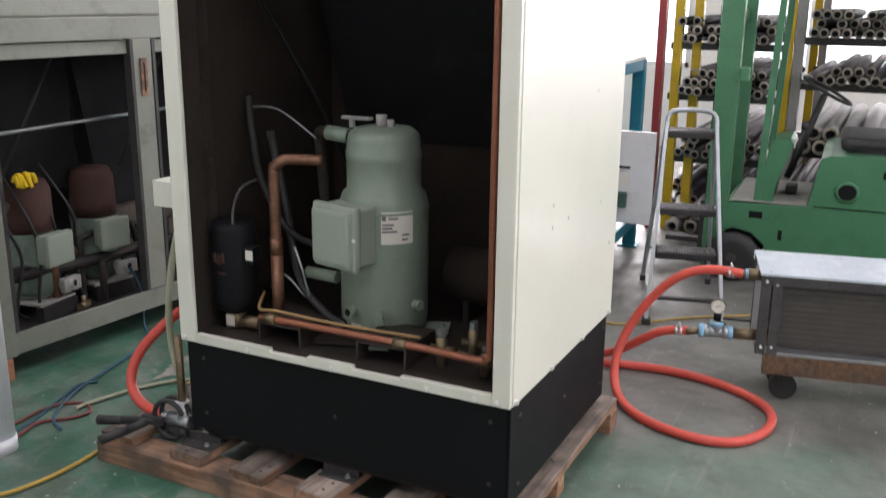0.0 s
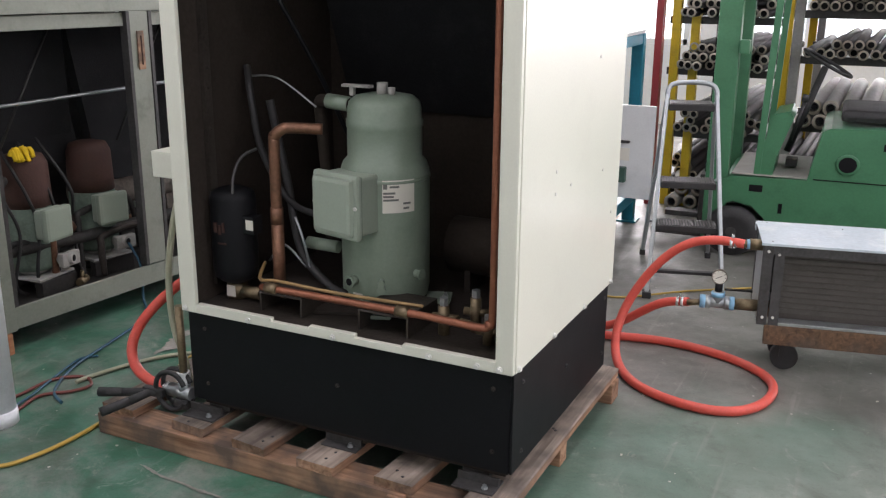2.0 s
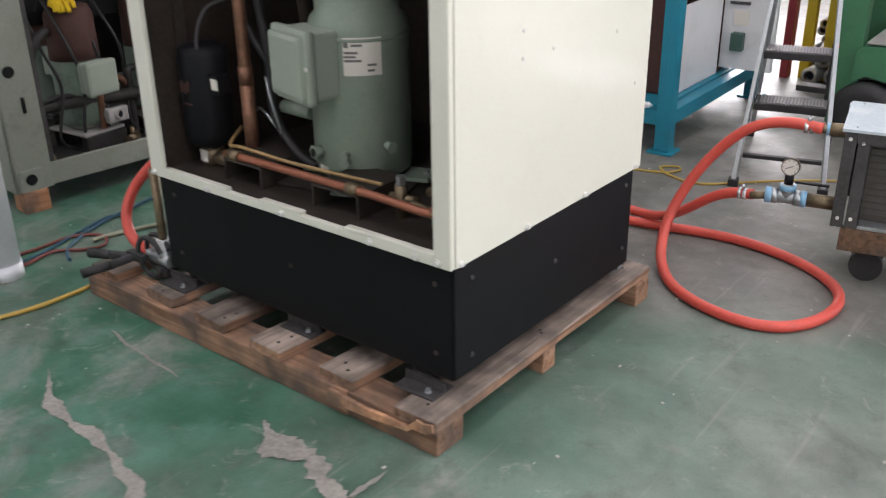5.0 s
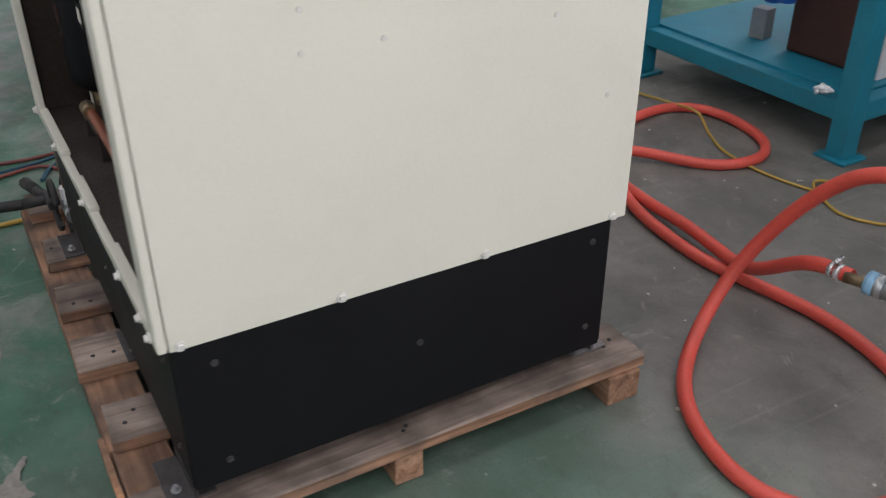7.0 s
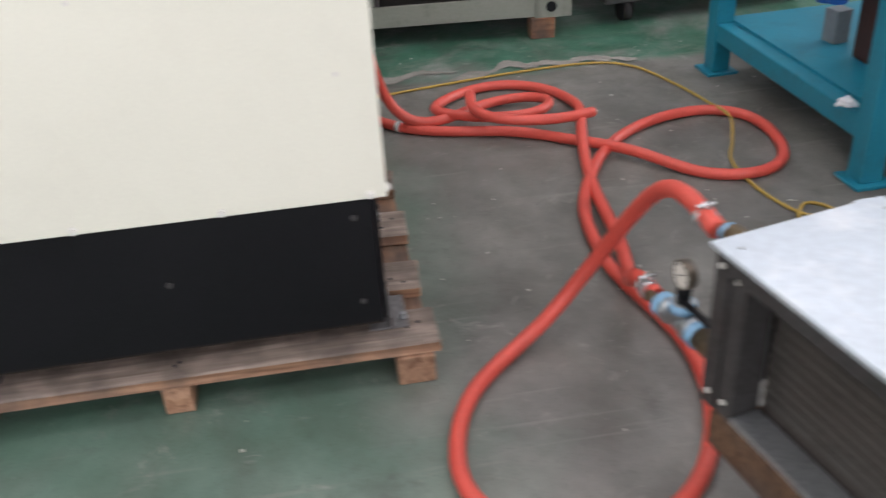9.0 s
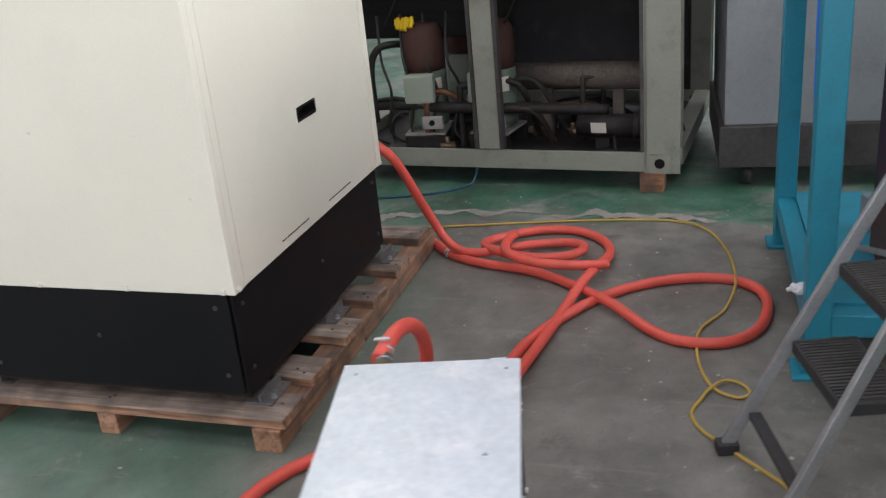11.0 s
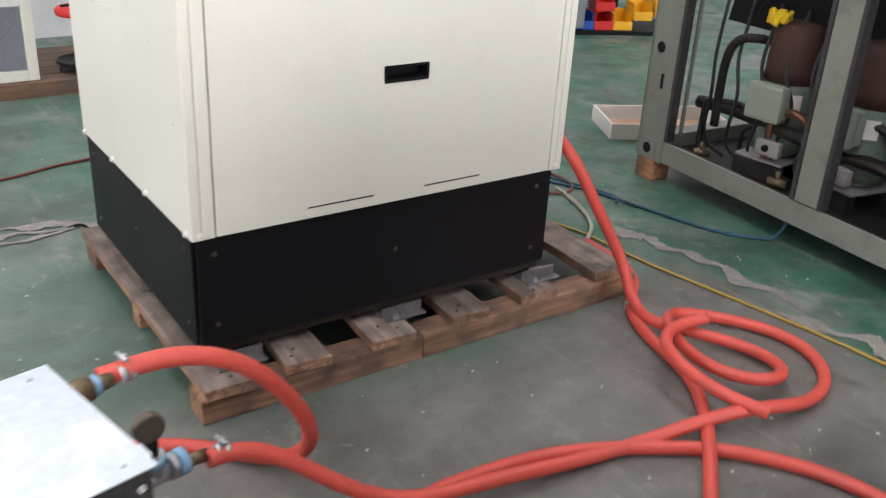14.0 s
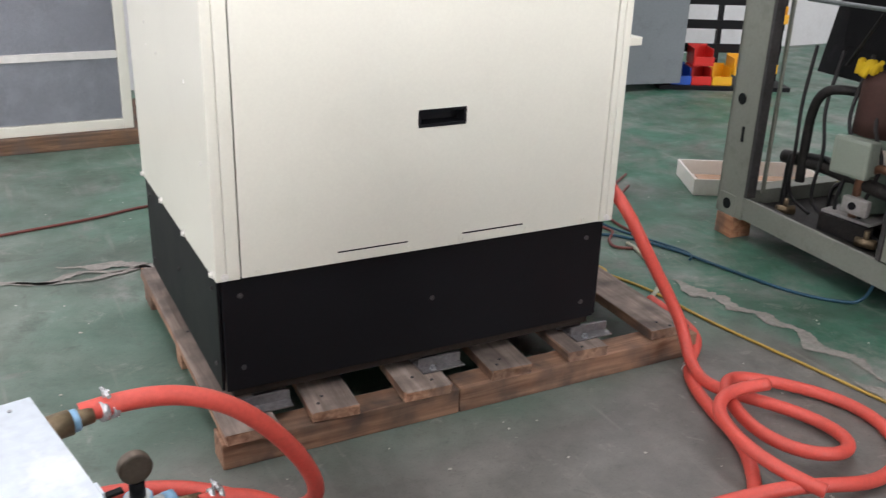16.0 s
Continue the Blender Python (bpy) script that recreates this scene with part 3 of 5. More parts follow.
sill = part("sill", Geo().box((-W + 0.052, -0.011, ZC), (-0.05, 0.005, ZC + 0.02), 0.002), CREAM, unit, "cream bottom rail")
for x0, x1 in ((-1.02, -0.75), (-0.62, -0.47), (-0.32, -0.05)):
    part("lip", Geo().box((x0, -0.0115, ZC + 0.0185), (x1, 0.008, ZC + 0.029), 0.002), CREAM, sill)
for x in (-0.83, -0.54, -0.24, -0.1):
    part("bolt", BOLT_Y, BOLT, sill, at=pose(x, -0.011, ZC + 0.01, 0, 0, 180))
# back: posts and door panel with recessed grip
for x0, x1 in ((-0.054, -0.0225), (-W + 0.0225, -W + 0.042)):
    p = part("back_post", Geo().box((x0, D - 0.024, ZC), (x1, D, TOP), 0.004), CREAM, unit, "cream corner post")
    part("bolt", BOLT_Y, BOLT, p, at=(x1 + 0.005 if x1 > -0.5 else x0 - 0.001, D, ZC + 0.011))
door = Geo()
gx0, gx1, gz0, gz1 = -0.608, -0.492, 0.757, 0.789
dx0, dx1, dz0 = -W + 0.045, -0.057, ZC + 0.002
door.box((dx0, D - 0.02, dz0), (gx0, D - 0.002, TOP - 0.01)).box((gx1, D - 0.02, dz0), (dx1, D - 0.002, TOP - 0.01))
door.box((gx0, D - 0.02, dz0), (gx1, D - 0.002, gz0)).box((gx0, D - 0.02, gz1), (gx1, D - 0.002, TOP - 0.01))
door = part("back_panel", door, CREAM, unit, "cream lift-out back panel with a recessed grip")
grip = Geo().box((gx0 - 0.004, D - 0.045, gz0 - 0.004), (gx1 + 0.004, D - 0.04, gz1 + 0.004))
for lo, hi in (((gx0 - 0.004, D - 0.041, gz0 - 0.006), (gx1 + 0.004, D - 0.0, gz0 + 0.002)), ((gx0 - 0.004, D - 0.041, gz1 - 0.002), (gx1 + 0.004, D - 0.0, gz1 + 0.004)),
               ((gx0 - 0.005, D - 0.041, gz0), (gx0 + 0.002, D - 0.0, gz1)), ((gx1 - 0.002, D - 0.041, gz0), (gx1 + 0.005, D - 0.0, gz1))):
    grip.box(lo, hi)
part("grip", grip, BLACK, door, "black recessed pull")
for x0, x1 in ((-0.465, -0.285), (-0.79, -0.615)):
    part("fork_slot", Geo().box((x0, D - 0.0025, ZC + 0.027), (x1, D - 0.0012, ZC + 0.0305)), BLACK, door)
    part("lip", Geo().box((x0 - 0.01, D - 0.004, ZC + 0.004), (x1 + 0.012, D - 0.0012, ZC + 0.0255), 0.0005), CREAM, door)
for x in (-0.095, -0.3, -0.47, -0.62, -0.8, -0.98):
    part("bolt", Geo().cyl((0, 0, 0), (0, 0.004, 0), 0.006, 10), CREAM, door, at=(x, D - 0.002, ZC + 0.013))
# dark interior: floor pan and lining
part("floor_pan", Geo().box((-W + 0.022, 0.006, 0.445), (-0.022, D - 0.046, 0.458)), PAN, unit, "greasy dark steel floor pan")
for lo, hi in (((-W + 0.023, D - 0.07, 0.458), (-0.023, D - 0.05, TOP - 0.01)), ((-W + 0.0225, 0.007, 0.458), (-W + 0.03, D - 0.071, TOP - 0.01)),
               ((-0.03, 0.007, 0.458), (-0.0225, D - 0.071, TOP - 0.01)), ((-W + 0.031, 0.007, TOP - 0.012), (-0.031, D - 0.071, TOP - 0.004))):
    part("lining", Geo().box(lo, hi), INSIDE, unit, "dark brown insulated lining")
part("slanted_coil", Geo().box((-0.45, -0.03, -0.5), (0.45, 0.03, 0.5), m=pose(-0.5, 0.62, 1.45, 0, 0, 0) @ pose(0, 0, 0, 22)), MESH, unit, "black slanted coil")
part("brace", Geo().tube([(-1.0, 0.3, 1.5), (-0.86, 0.42, 1.15), (-0.78, 0.5, 0.9)], 0.008, 8), BLACK, unit)
part("strut", Geo().box((-W + 0.031, 0.1, 0.5), (-W + 0.045, 0.13, 1.85)), PAN, unit)
DULL_X = SMALL_X.copy()
DULL_X.materials.clear()
DULL_X.materials.append(PAN)
for z in (0.62, 0.75, 0.98, 1.1, 1.16):
    part("bolt", DULL_X, None, unit, at=(-W + 0.045, 0.115, z))
# fork channels on the pan
for x0, x1 in ((-0.84, -0.69), (-0.50, -0.34)):
    part("fork_channel", Geo().box((x0, 0.06, 0.459), (x0 + 0.006, 0.24, 0.515)).box((x1 - 0.006, 0.06, 0.459), (x1, 0.24, 0.515)).box((x0, 0.058, 0.515), (x1, 0.24, 0.522), 0.001), PAN, unit, "dark steel fork channel")
# side box on the left wall, with drain tube
shelf = part("side_box", Geo().box((-W - 0.24, 0.171, 0.86), (-W, 0.62, 0.884), 0.003).box((-W - 0.24, 0.16, 0.8), (-W, 0.17, 0.884), 0.003).box((-W - 0.24, 0.17, 0.81), (-W - 0.232, 0.3, 0.86)), CREAM, unit, "cream box on the side wall")

# ---------------- compressor inside ----------------
comp = thing("compressor", "sage green hermetic compressor bolted to the floor pan", "compressor", (-0.55, 0.31, 0.458))
prof = [(0.1044, 0.0295), (0.127, 0.0335), (0.1322, 0.0591), (0.1322, 0.394), (0.1305, 0.4186), (0.1235, 0.4383), (0.11, 0.4531), (0.11, 0.5368), (0.1124, 0.5418), (0.1124, 0.5595), (0.1093, 0.5654), (0.1084, 0.591), (0.1036, 0.6127), (0.085, 0.6284), (0.0485, 0.6353), (0.0, 0.6363)]
part("shell", Geo().lathe(prof, seg=40), SAGE, comp)
part("weld_ring", Geo().lathe([(0.1315, 0.39), (0.1345, 0.394), (0.1345, 0.4), (0.1315, 0.404)], seg=40), SAGE, comp)
part("base_plate", Geo().prism([(-0.19, 0.004), (0.17, 0.004), (0.17, 0.012), (-0.19, 0.012)], -0.15, 0.15, pose(0, 0, 0.0, 0, 0, 20)).cyl((0, 0, 0.012), (0, 0, 0.034), 0.125, 28), PAN, comp, "dark base plate")
for a in (-70, 20, 110, 200):
    c, s = math.cos(radians(a)), math.sin(radians(a))
    t = part("foot", Geo().box((0.1, -0.045, 0.012), (0.2, 0.045, 0.024), 0.004, pose(0, 0, 0, 0, 0, a)), SAGE, comp)
    part("bolt", BOLT_Z, BOLT, t, at=(c * 0.182, s * 0.182, 0.024))
part("top_bracket", Geo().box((-0.115, -0.05, 0.652), (-0.02, -0.025, 0.66), 0.002).box((-0.09, -0.045, 0.628), (-0.078, -0.03, 0.653)).cyl((0.005, -0.02, 0.63), (0.005, -0.02, 0.668), 0.016, 12).cyl((0.035, -0.02, 0.63), (0.035, -0.02, 0.655), 0.011, 10), FOAM, comp, "pale grey lifting strap and stub")
# terminal box, facing the open front
tb = pose(-0.005, 0.0, -0.025, 0, 0, -103)  # its x axis points out of the shell
box = part("terminal_box", Geo().box((0.105, -0.078, 0.278), (0.185, 0.078, 0.448), 0.01, tb), SAGE_BOX, comp, "pale green electrical box")
part("lid", Geo().box((0.18, -0.087, 0.268), (0.205, 0.087, 0.458), 0.011, tb).box((0.192, -0.076, 0.28), (0.222, 0.076, 0.446), 0.014, tb), SAGE_BOX, box)
part("seam", Geo().box((0.176, -0.0805, 0.2755), (0.1805, 0.0805, 0.4505), 0.001, tb), SAGE_DIM_DIRTY, box, "darker seam under the lid")
for s in (-1, 1):
    part("screw", Geo().cyl(tb @ Vector((0.203, s * 0.081, 0.365)), tb @ Vector((0.208, s * 0.081, 0.365)), 0.0055, 10), BOLT, box)


def shell_patch(r, a0, a1, z0, z1, n=8):
    g = Geo()
    vs = [(r * math.cos(radians(a0 + (a1 - a0) * i / n)), r * math.sin(radians(a0 + (a1 - a0) * i / n)), z) for z in (z0, z1) for i in range(n + 1)]
    return g.add(vs, [(i, i + 1, n + 2 + i, n + 1 + i) for i in range(n)])


lab = part("label", shell_patch(0.1335, -64, -22, 0.31, 0.405), PAPER, comp, "white rating label with grey print")
for k, (a0, a1) in enumerate(((-63, -58), (-55, -43), (-63, -48), (-63, -50), (-63, -44), (-38, -28), (-38, -30))):
    z = (0.38, 0.383, 0.365, 0.355, 0.345, 0.334, 0.32)[k]
    part("print_bar", shell_patch(0.1345, a0, a1, z, z + (0.014 if k == 0 else 0.006), 3), INK, lab)
part("tag", shell_patch(0.1335, -108, -92, 0.045, 0.062, 4), PAPER, comp)
for a, z, r in ((-104, 0.1, 0.0155), (-66, 0.085, 0.012), (-66, 0.105, 0.009), (-18, 0.12, 0.013)):
    c, s = math.cos(radians(a)), math.sin(radians(a))
    f = part("fitting", Geo().cyl((c * 0.12, s * 0.12, z), (c * 0.15, s * 0.15, z), r, 14).cyl((c * 0.15, s * 0.15, z), (c * 0.157, s * 0.157, z), r * 1.25, 6, smooth=False), SAGE, comp)
    if r > 0.015:
        part("plug", Geo().cyl((c * 0.157, s * 0.157, z), (c * 0.159, s * 0.159, z), r * 0.7, 12), BLACK, f)
part("suction_stub", Geo().tube([(-0.1, -0.03, 0.6), (-0.17, -0.03, 0.605), (-0.22, 0.0, 0.6), (-0.235, 0.02, 0.56), (-0.235, 0.04, 0.4), (-0.235, 0.06, 0.15)], 0.018, 14), INSIDE, comp, "dark insulated suction pipe")
part("flange", Geo().cyl((-0.10, -0.03, 0.6), (-0.175, -0.03, 0.606), 0.022, 14), SAGE, comp)
part("discharge_stub", Geo().cyl((-0.13, -0.06, 0.17), (-0.24, -0.06, 0.172), 0.019, 14), SAGE, comp)

# ---------------- pipework inside the cabinet ----------------
single("riser_pipe", Geo().tube([(-0.845, 0.17, 0.47), (-0.845, 0.17, 0.6), (-0.845, 0.17, 0.93), (-0.84, 0.17, 0.965), (-0.82, 0.175, 0.985), (-0.8, 0.19, 0.99), (-0.72, 0.24, 0.985)], 0.017, 14).cyl((-0.845, 0.17, 0.7), (-0.845, 0.17, 0.75), 0.02, 14).cyl((-0.845, 0.17, 0.47), (-0.845, 0.17, 0.7), 0.0195, 14), COPPER, "dull copper riser pipe with a bend inside the cabinet", "pipe")
liq = thing("liquid_line", "bright copper pipe along the sill and up the post", "pipe")
part("pipe", Geo().tube([(-0.84, 0.07, 0.53), (-0.6, 0.068, 0.532), (-0.3, 0.064, 0.533), (-0.125, 0.06, 0.53), (-0.1, 0.06, 0.545), (-0.09, 0.062, 0.58), (-0.09, 0.064, 1.0), (-0.09, 0.066, 1.85)], 0.011, 12, 8), COPPER_RED, liq)
for x in (-0.8, -0.36):
    part("coupling", Geo().cyl((x - 0.02, 0.067, 0.532), (x + 0.02, 0.067, 0.532), 0.016, 12), BRASS, liq)
single("capillary_tube", Geo().tube([(-0.92, 0.2, 0.56), (-0.88, 0.12, 0.535), (-0.8, 0.1, 0.545), (-0.62, 0.1, 0.54), (-0.45, 0.13, 0.53), (-0.34, 0.15, 0.525)], 0.0055, 8), CAPILLARY, "tan capillary tube beside the copper pipe", "tube")
drier = thing("filter_drier", "black steel filter drier canister with faded red marks", "filter drier", (-0.98, 0.135, 0.459))
part("canister", Geo().lathe([(0.03, 0.0), (0.03, 0.05), (0.05, 0.06), (0.066, 0.075), (0.069, 0.1), (0.069, 0.315), (0.064, 0.335), (0.04, 0.345), (0.0, 0.347)], seg=28), BLACK, drier)
part("bottom_fitting", Geo().cyl((0, 0, 0.0), (0, 0, 0.05), 0.032, 16).cyl((0, 0, 0.02), (0.1, -0.01, 0.025), 0.02, 12), BRASS, drier, "brass bottom fitting")
part("label", Geo().box((-0.016, -0.0335, 0.01), (0.016, -0.0315, 0.045)), PAPER, drier)
for i, (x, z, w) in enumerate(((-0.02, 0.22, 0.012), (-0.004, 0.215, 0.01), (0.01, 0.222, 0.008), (-0.008, 0.185, 0.03))):
    part("mark_bar", Geo().box((x, -0.0712, z), (x + w, -0.0675, z + (0.03 if i < 3 else 0.005))), RUST, drier, "faded red mark")
part("top_cable", Geo().tube([(0.05, -0.03, 0.23), (0.04, -0.045, 0.3), (0.03, -0.03, 0.38), (0.04, 0.0, 0.44), (0.06, 0.05, 0.46)], 0.0045, 8), DARKSTEEL, drier, "grey armoured cable")
sw = single("pressure_switch", Geo().box((-0.03, -0.02, 0), (0.035, 0.025, 0.055), 0.004), BLACK, "small black pressure switch with a white sticker", "switch", (-0.915, 0.12, 0.675))
part("sticker", Geo().box((0.008, -0.0225, 0.015), (0.034, -0.0205, 0.045)), PAPER, sw)
for pts, r in (([(-1.03, 0.3, 1.15), (-0.98, 0.25, 1.05), (-0.95, 0.25, 0.9), (-0.86, 0.26, 0.75), (-0.72, 0.24, 0.72)], 0.011), ([(-0.95, 0.3, 1.05), (-0.88, 0.28, 0.8), (-0.8, 0.22, 0.62), (-0.7, 0.2, 0.53), (-0.62, 0.2, 0.5)], 0.013),
               ([(-1.02, 0.3, 1.12), (-0.9, 0.28, 1.12), (-0.78, 0.3, 1.04)], 0.003), ([(-0.94, 0.25, 0.55), (-0.86, 0.22, 0.62), (-0.78, 0.22, 0.56)], 0.004), ([(-0.8, 0.2, 0.72), (-0.76, 0.18, 0.66), (-0.75, 0.2, 0.56)], 0.004)):
    single("cable", Geo().tube(pts, r, 8), RUBBER if r > 0.005 else STEEL, "black cable hanging inside the cabinet", "cable", group="cables inside the cabinet")
for x, y, h in ((-0.27, 0.14, 0.085), (-0.2, 0.2, 0.1), (-0.13, 0.13, 0.06)):
    v = thing("valve", "tarnished brass service valve on the pan", "valve", (x, y, 0.459), "service valves")
    part("body", Geo().cyl((0, 0, 0), (0, 0, h), 0.016, 12).cyl((-0.035, 0, h * 0.55), (0.04, 0.01, h * 0.55), 0.012, 10), BRASS, v)
    part("cap", Geo().cyl((0, 0, h), (0, 0, h + 0.022), 0.013, 6, smooth=False), STEEL, v)
single("elbow_pipe", Geo().tube([(-0.2, 0.1, 0.52), (-0.12, 0.09, 0.52), (-0.1, 0.1, 0.56), (-0.075, 0.12, 0.64)], 0.012, 10), BRASS, "tarnished elbow pipe near the front post", "pipe")
rec = thing("receiver_tank", "black receiver tank at the back of the pan", "tank", (-0.25, 0.55, 0.459))
part("tank", Geo().cyl((-0.18, 0, 0.14), (0.16, 0, 0.14), 0.09, 20), INSIDE, rec)
for x in (-0.12, 0.08):
    part("cradle", Geo().box((x, -0.06, 0), (x + 0.02, 0.06, 0.09)), PAN, rec)
single("motor_winding", Geo().cyl((-0.7, 0.52, 0.8), (-0.7, 0.56, 0.8), 0.05, 16).cyl((-0.66, 0.52, 0.459), (-0.66, 0.52, 0.8), 0.015, 10), RUST, "rust red flange on a pipe in the dark interior", "flange")

# ---------------- hoses ----------------
HR = 0.017
hose_a = thing("red_hose", "red rubber water hose looped on the floor", "hose", group="red hoses")
part("hose", Geo().tube([(0.345, 1.378, 0.488), (0.231, 1.374, 0.494), (0.12, 1.374, 0.455), (0.028, 1.362, 0.362), (-0.043, 1.334, 0.248), (-0.08, 1.28, 0.135), (-0.062, 1.197, 0.048), (0.004, 1.092, HR), (0.111, 0.99, HR), (0.26, 0.935, HR), (0.4, 0.94, HR), (0.5, 1.05, HR), (0.52, 1.25, HR), (0.4, 1.39, HR), (0.22, 1.47, HR), (0.03, 1.49, HR), (-0.15, 1.45, HR), (-0.3, 1.42, HR), (-0.42, 1.425, HR), (-0.6, 1.445, HR), (-0.79, 1.53, HR), (-0.95, 1.63, HR), (-1.06, 1.75, HR), (-1.13, 1.89, HR), (-1.14, 2.05, HR), (-1.05, 2.15, HR), (-0.9, 2.16, HR), (-0.75, 2.12, HR), (-0.67, 2.02, HR), (-0.68, 1.89, HR), (-0.75, 1.8, HR), (-0.88, 1.68, HR + 0.02), (-1.03, 1.54, HR), (-1.15, 1.38, HR), (-1.19, 1.2, HR), (-1.26, 1.04, HR), (-1.36, 0.95, HR), (-1.46, 0.85, HR), (-1.48, 0.6, HR)], HR, 14, 7, relax=14), HOSE, hose_a)
hose_b = thing("red_hose", "red rubber water hose coiled beside the pallet", "hose", group="red hoses")
part("hose", Geo().tube([(0.168, 1.357, 0.243), (0.09, 1.35, 0.24), (0.0, 1.37, 0.185), (-0.14, 1.42, 0.06), (-0.27, 1.46, 0.04), (-0.43, 1.48, 0.045), (-0.62, 1.5, HR), (-0.85, 1.53, HR), (-1.03, 1.57, 0.05), (-1.16, 1.61, 0.05), (-1.27, 1.63, 0.03), (-1.38, 1.62, HR), (-1.5, 1.56, HR), (-1.57, 1.42, HR), (-1.53, 1.27, HR), (-1.4, 1.16, 0.03), (-1.31, 1.14, 0.05), (-1.23, 1.21, 0.055), (-1.17, 1.36, 0.055), (-1.19, 1.49, 0.055), (-1.29, 1.55, 0.05), (-1.39, 1.5, 0.03), (-1.41, 1.39, 0.02), (-1.35, 1.29, 0.03), (-1.24, 1.2, 0.05), (-1.25, 1.1, 0.03), (-1.27, 1.02, 0.06), (-1.28, 0.97, 0.15), (-1.2, 0.94, 0.28), (-1.12, 0.91, 0.44), (-1.1, 0.86, 0.5), (-1.12, 0.7, 0.55), (-1.17, 0.45, 0.55), (-1.26, 0.28, 0.47), (-1.36, 0.16, 0.36), (-1.41, 0.1, 0.26), (-1.38, 0.06, 0.18), (-1.28, 0.03, 0.15), (-1.17, 0.02, 0.15)], HR, 14, 7, relax=30), HOSE, hose_b)
part("hose_clamp", Geo().cyl((-1.2, 0.022, 0.15), (-1.18, 0.021, 0.15), 0.02, 14), CLAMP, hose_b)
part("hose_clamp", Geo().cyl((-1.275, 1.025, 0.0185), (-1.288, 1.013, 0.0185), 0.0188, 14), CLAMP, hose_a, "steel joint band")
hose_c = thing("red_hose", "loose end of red rubber hose on the coil", "hose", group="red hoses")
part("hose", Geo().tube([(-1.13, 1.64, 0.06), (-1.07, 1.53, 0.075), (-1.08, 1.38, 0.08), (-1.13, 1.28, 0.085), (-1.22, 1.25, 0.09), (-1.32, 1.27, 0.09)], HR, 14, 7, relax=30), HOSE, hose_c)
part("cut_end", Geo().cyl((-1.322, 1.2705, 0.09), (-1.3245, 1.271, 0.09), 0.011, 12), RUBBER, hose_c, "dark open hose end")

# water connection at the front corner of the base
wc = thing("water_connection", "brass pipe with white valve beside the black base", "pipe fitting", (-1.13, 0.02, 0.101))
part("pipe", Geo().cyl((0.01, 0, 0.05), (0.01, 0, 0.34), 0.013, 12), BRASS, wc)
part("valve_body", Geo().cyl((-0.05, 0, 0.05), (0.04, 0, 0.05), 0.022, 14).cyl((0.01, 0, 0.05), (0.01, 0, 0.09), 0.02, 12), STEEL, wc)
part("white_nut", Geo().cyl((0.01, 0, 0.09), (0.01, 0, 0.12), 0.022, 8, smooth=False), WHITE, wc, "white plastic nut")
part("stand", Geo().box((-0.02, -0.02, 0.0), (0.03, 0.02, 0.03)), DARKSTEEL, wc)
single("drain_tube", Geo().tube([(-1.2, 0.19, 0.8), (-1.24, 0.17, 0.7), (-1.27, 0.15, 0.5), (-1.26, 0.14, 0.32), (-1.2, 0.12, 0.2), (-1.17, 0.1, 0.12)], 0.011, 10), CLEAR, "yellowed clear drain tube hanging from the side box", "tube")
tool = thing("strap_wrench", "black forked steel pipe strap lying on the pallet", "tool", (-1.2, -0.02, 0.104))
part("arm", Geo().cyl((0.005, 0.0, 0.05), (-0.12, -0.02, 0.03), 0.013, 8, 0.015).cyl((-0.12, -0.02, 0.03), (-0.205, -0.04, 0.022), 0.015, 8, 0.017), RUBBER, tool)
part("arm", Geo().cyl((-0.02, -0.004, 0.046), (-0.06, -0.06, 0.028), 0.013, 8, 0.015).cyl((-0.06, -0.06, 0.028), (-0.1, -0.14, 0.016), 0.015, 8, 0.016), RUBBER, tool)
part("web", Geo().box((-0.05, -0.012, 0.034), (0.03, 0.012, 0.062), 0.006), RUBBER, tool)
for dy in (-0.016, 0.016):
    part("ring", Geo().tube([(0.055 + 0.06 * math.cos(a), 0.02 + dy, 0.062 + 0.062 * math.sin(a)) for a in [0.4 + i * math.pi / 7 for i in range(13)]], 0.008, 8, 3), RUBBER, tool)

# ---------------- coil unit on a trolley ----------------
AT = pose(0.418, 1.345, 0, 0, 0, 12)
trolley = thing("trolley", "low wooden trolley with castors under the coil unit", "trolley", AT)
for y0, y1 in ((0.03, 0.115), (0.12, 0.205), (0.21, 0.295)):
    part("plank", Geo().box((-y1, 0.06, 0.155), (-y0, 1.1, 0.2), 0.003), WOOD_DARK, trolley, at=Matrix(((0, 1, 0, 0), (-1, 0, 0, 0), (0, 0, 1, 0), (0, 0, 0, 1))))
part("edge_beam", Geo().box((0.03, 0.0, 0.125), (1.1, 0.03, 0.2), 0.003), WOOD_DARK, trolley)
for x in (0.12, 0.98):
    for y in (0.1, 0.22):
        c = part("castor", Geo().cyl((x, y - 0.018, 0.05), (x, y + 0.018, 0.05), 0.05, 20), RUBBER, trolley, "black rubber castor wheel")
        part("fork", Geo().box((x - 0.02, y - 0.026, 0.05), (x + 0.02, y - 0.02, 0.15)).box((x - 0.02, y + 0.02, 0.05), (x + 0.02, y + 0.026, 0.15)).box((x - 0.03, y - 0.03, 0.145), (x + 0.03, y + 0.03, 0.155)), RUBBER, c)
TINY_Y = Geo().cyl((0, 0, 0), (0, 0.004, 0), 0.0055, 10).mesh("bolt")
COREFACE = material("grimy_fin_face", lin("4a4541"), 0.6, 0.2, 0.3, 6, 200, 0.15, lin("37322f"), 0.6)
coil = thing("coil_unit", "galvanised coil box with dark angle frame on a trolley", "heat exchanger", AT @ Matrix.Translation((0, 0, 0.2)))
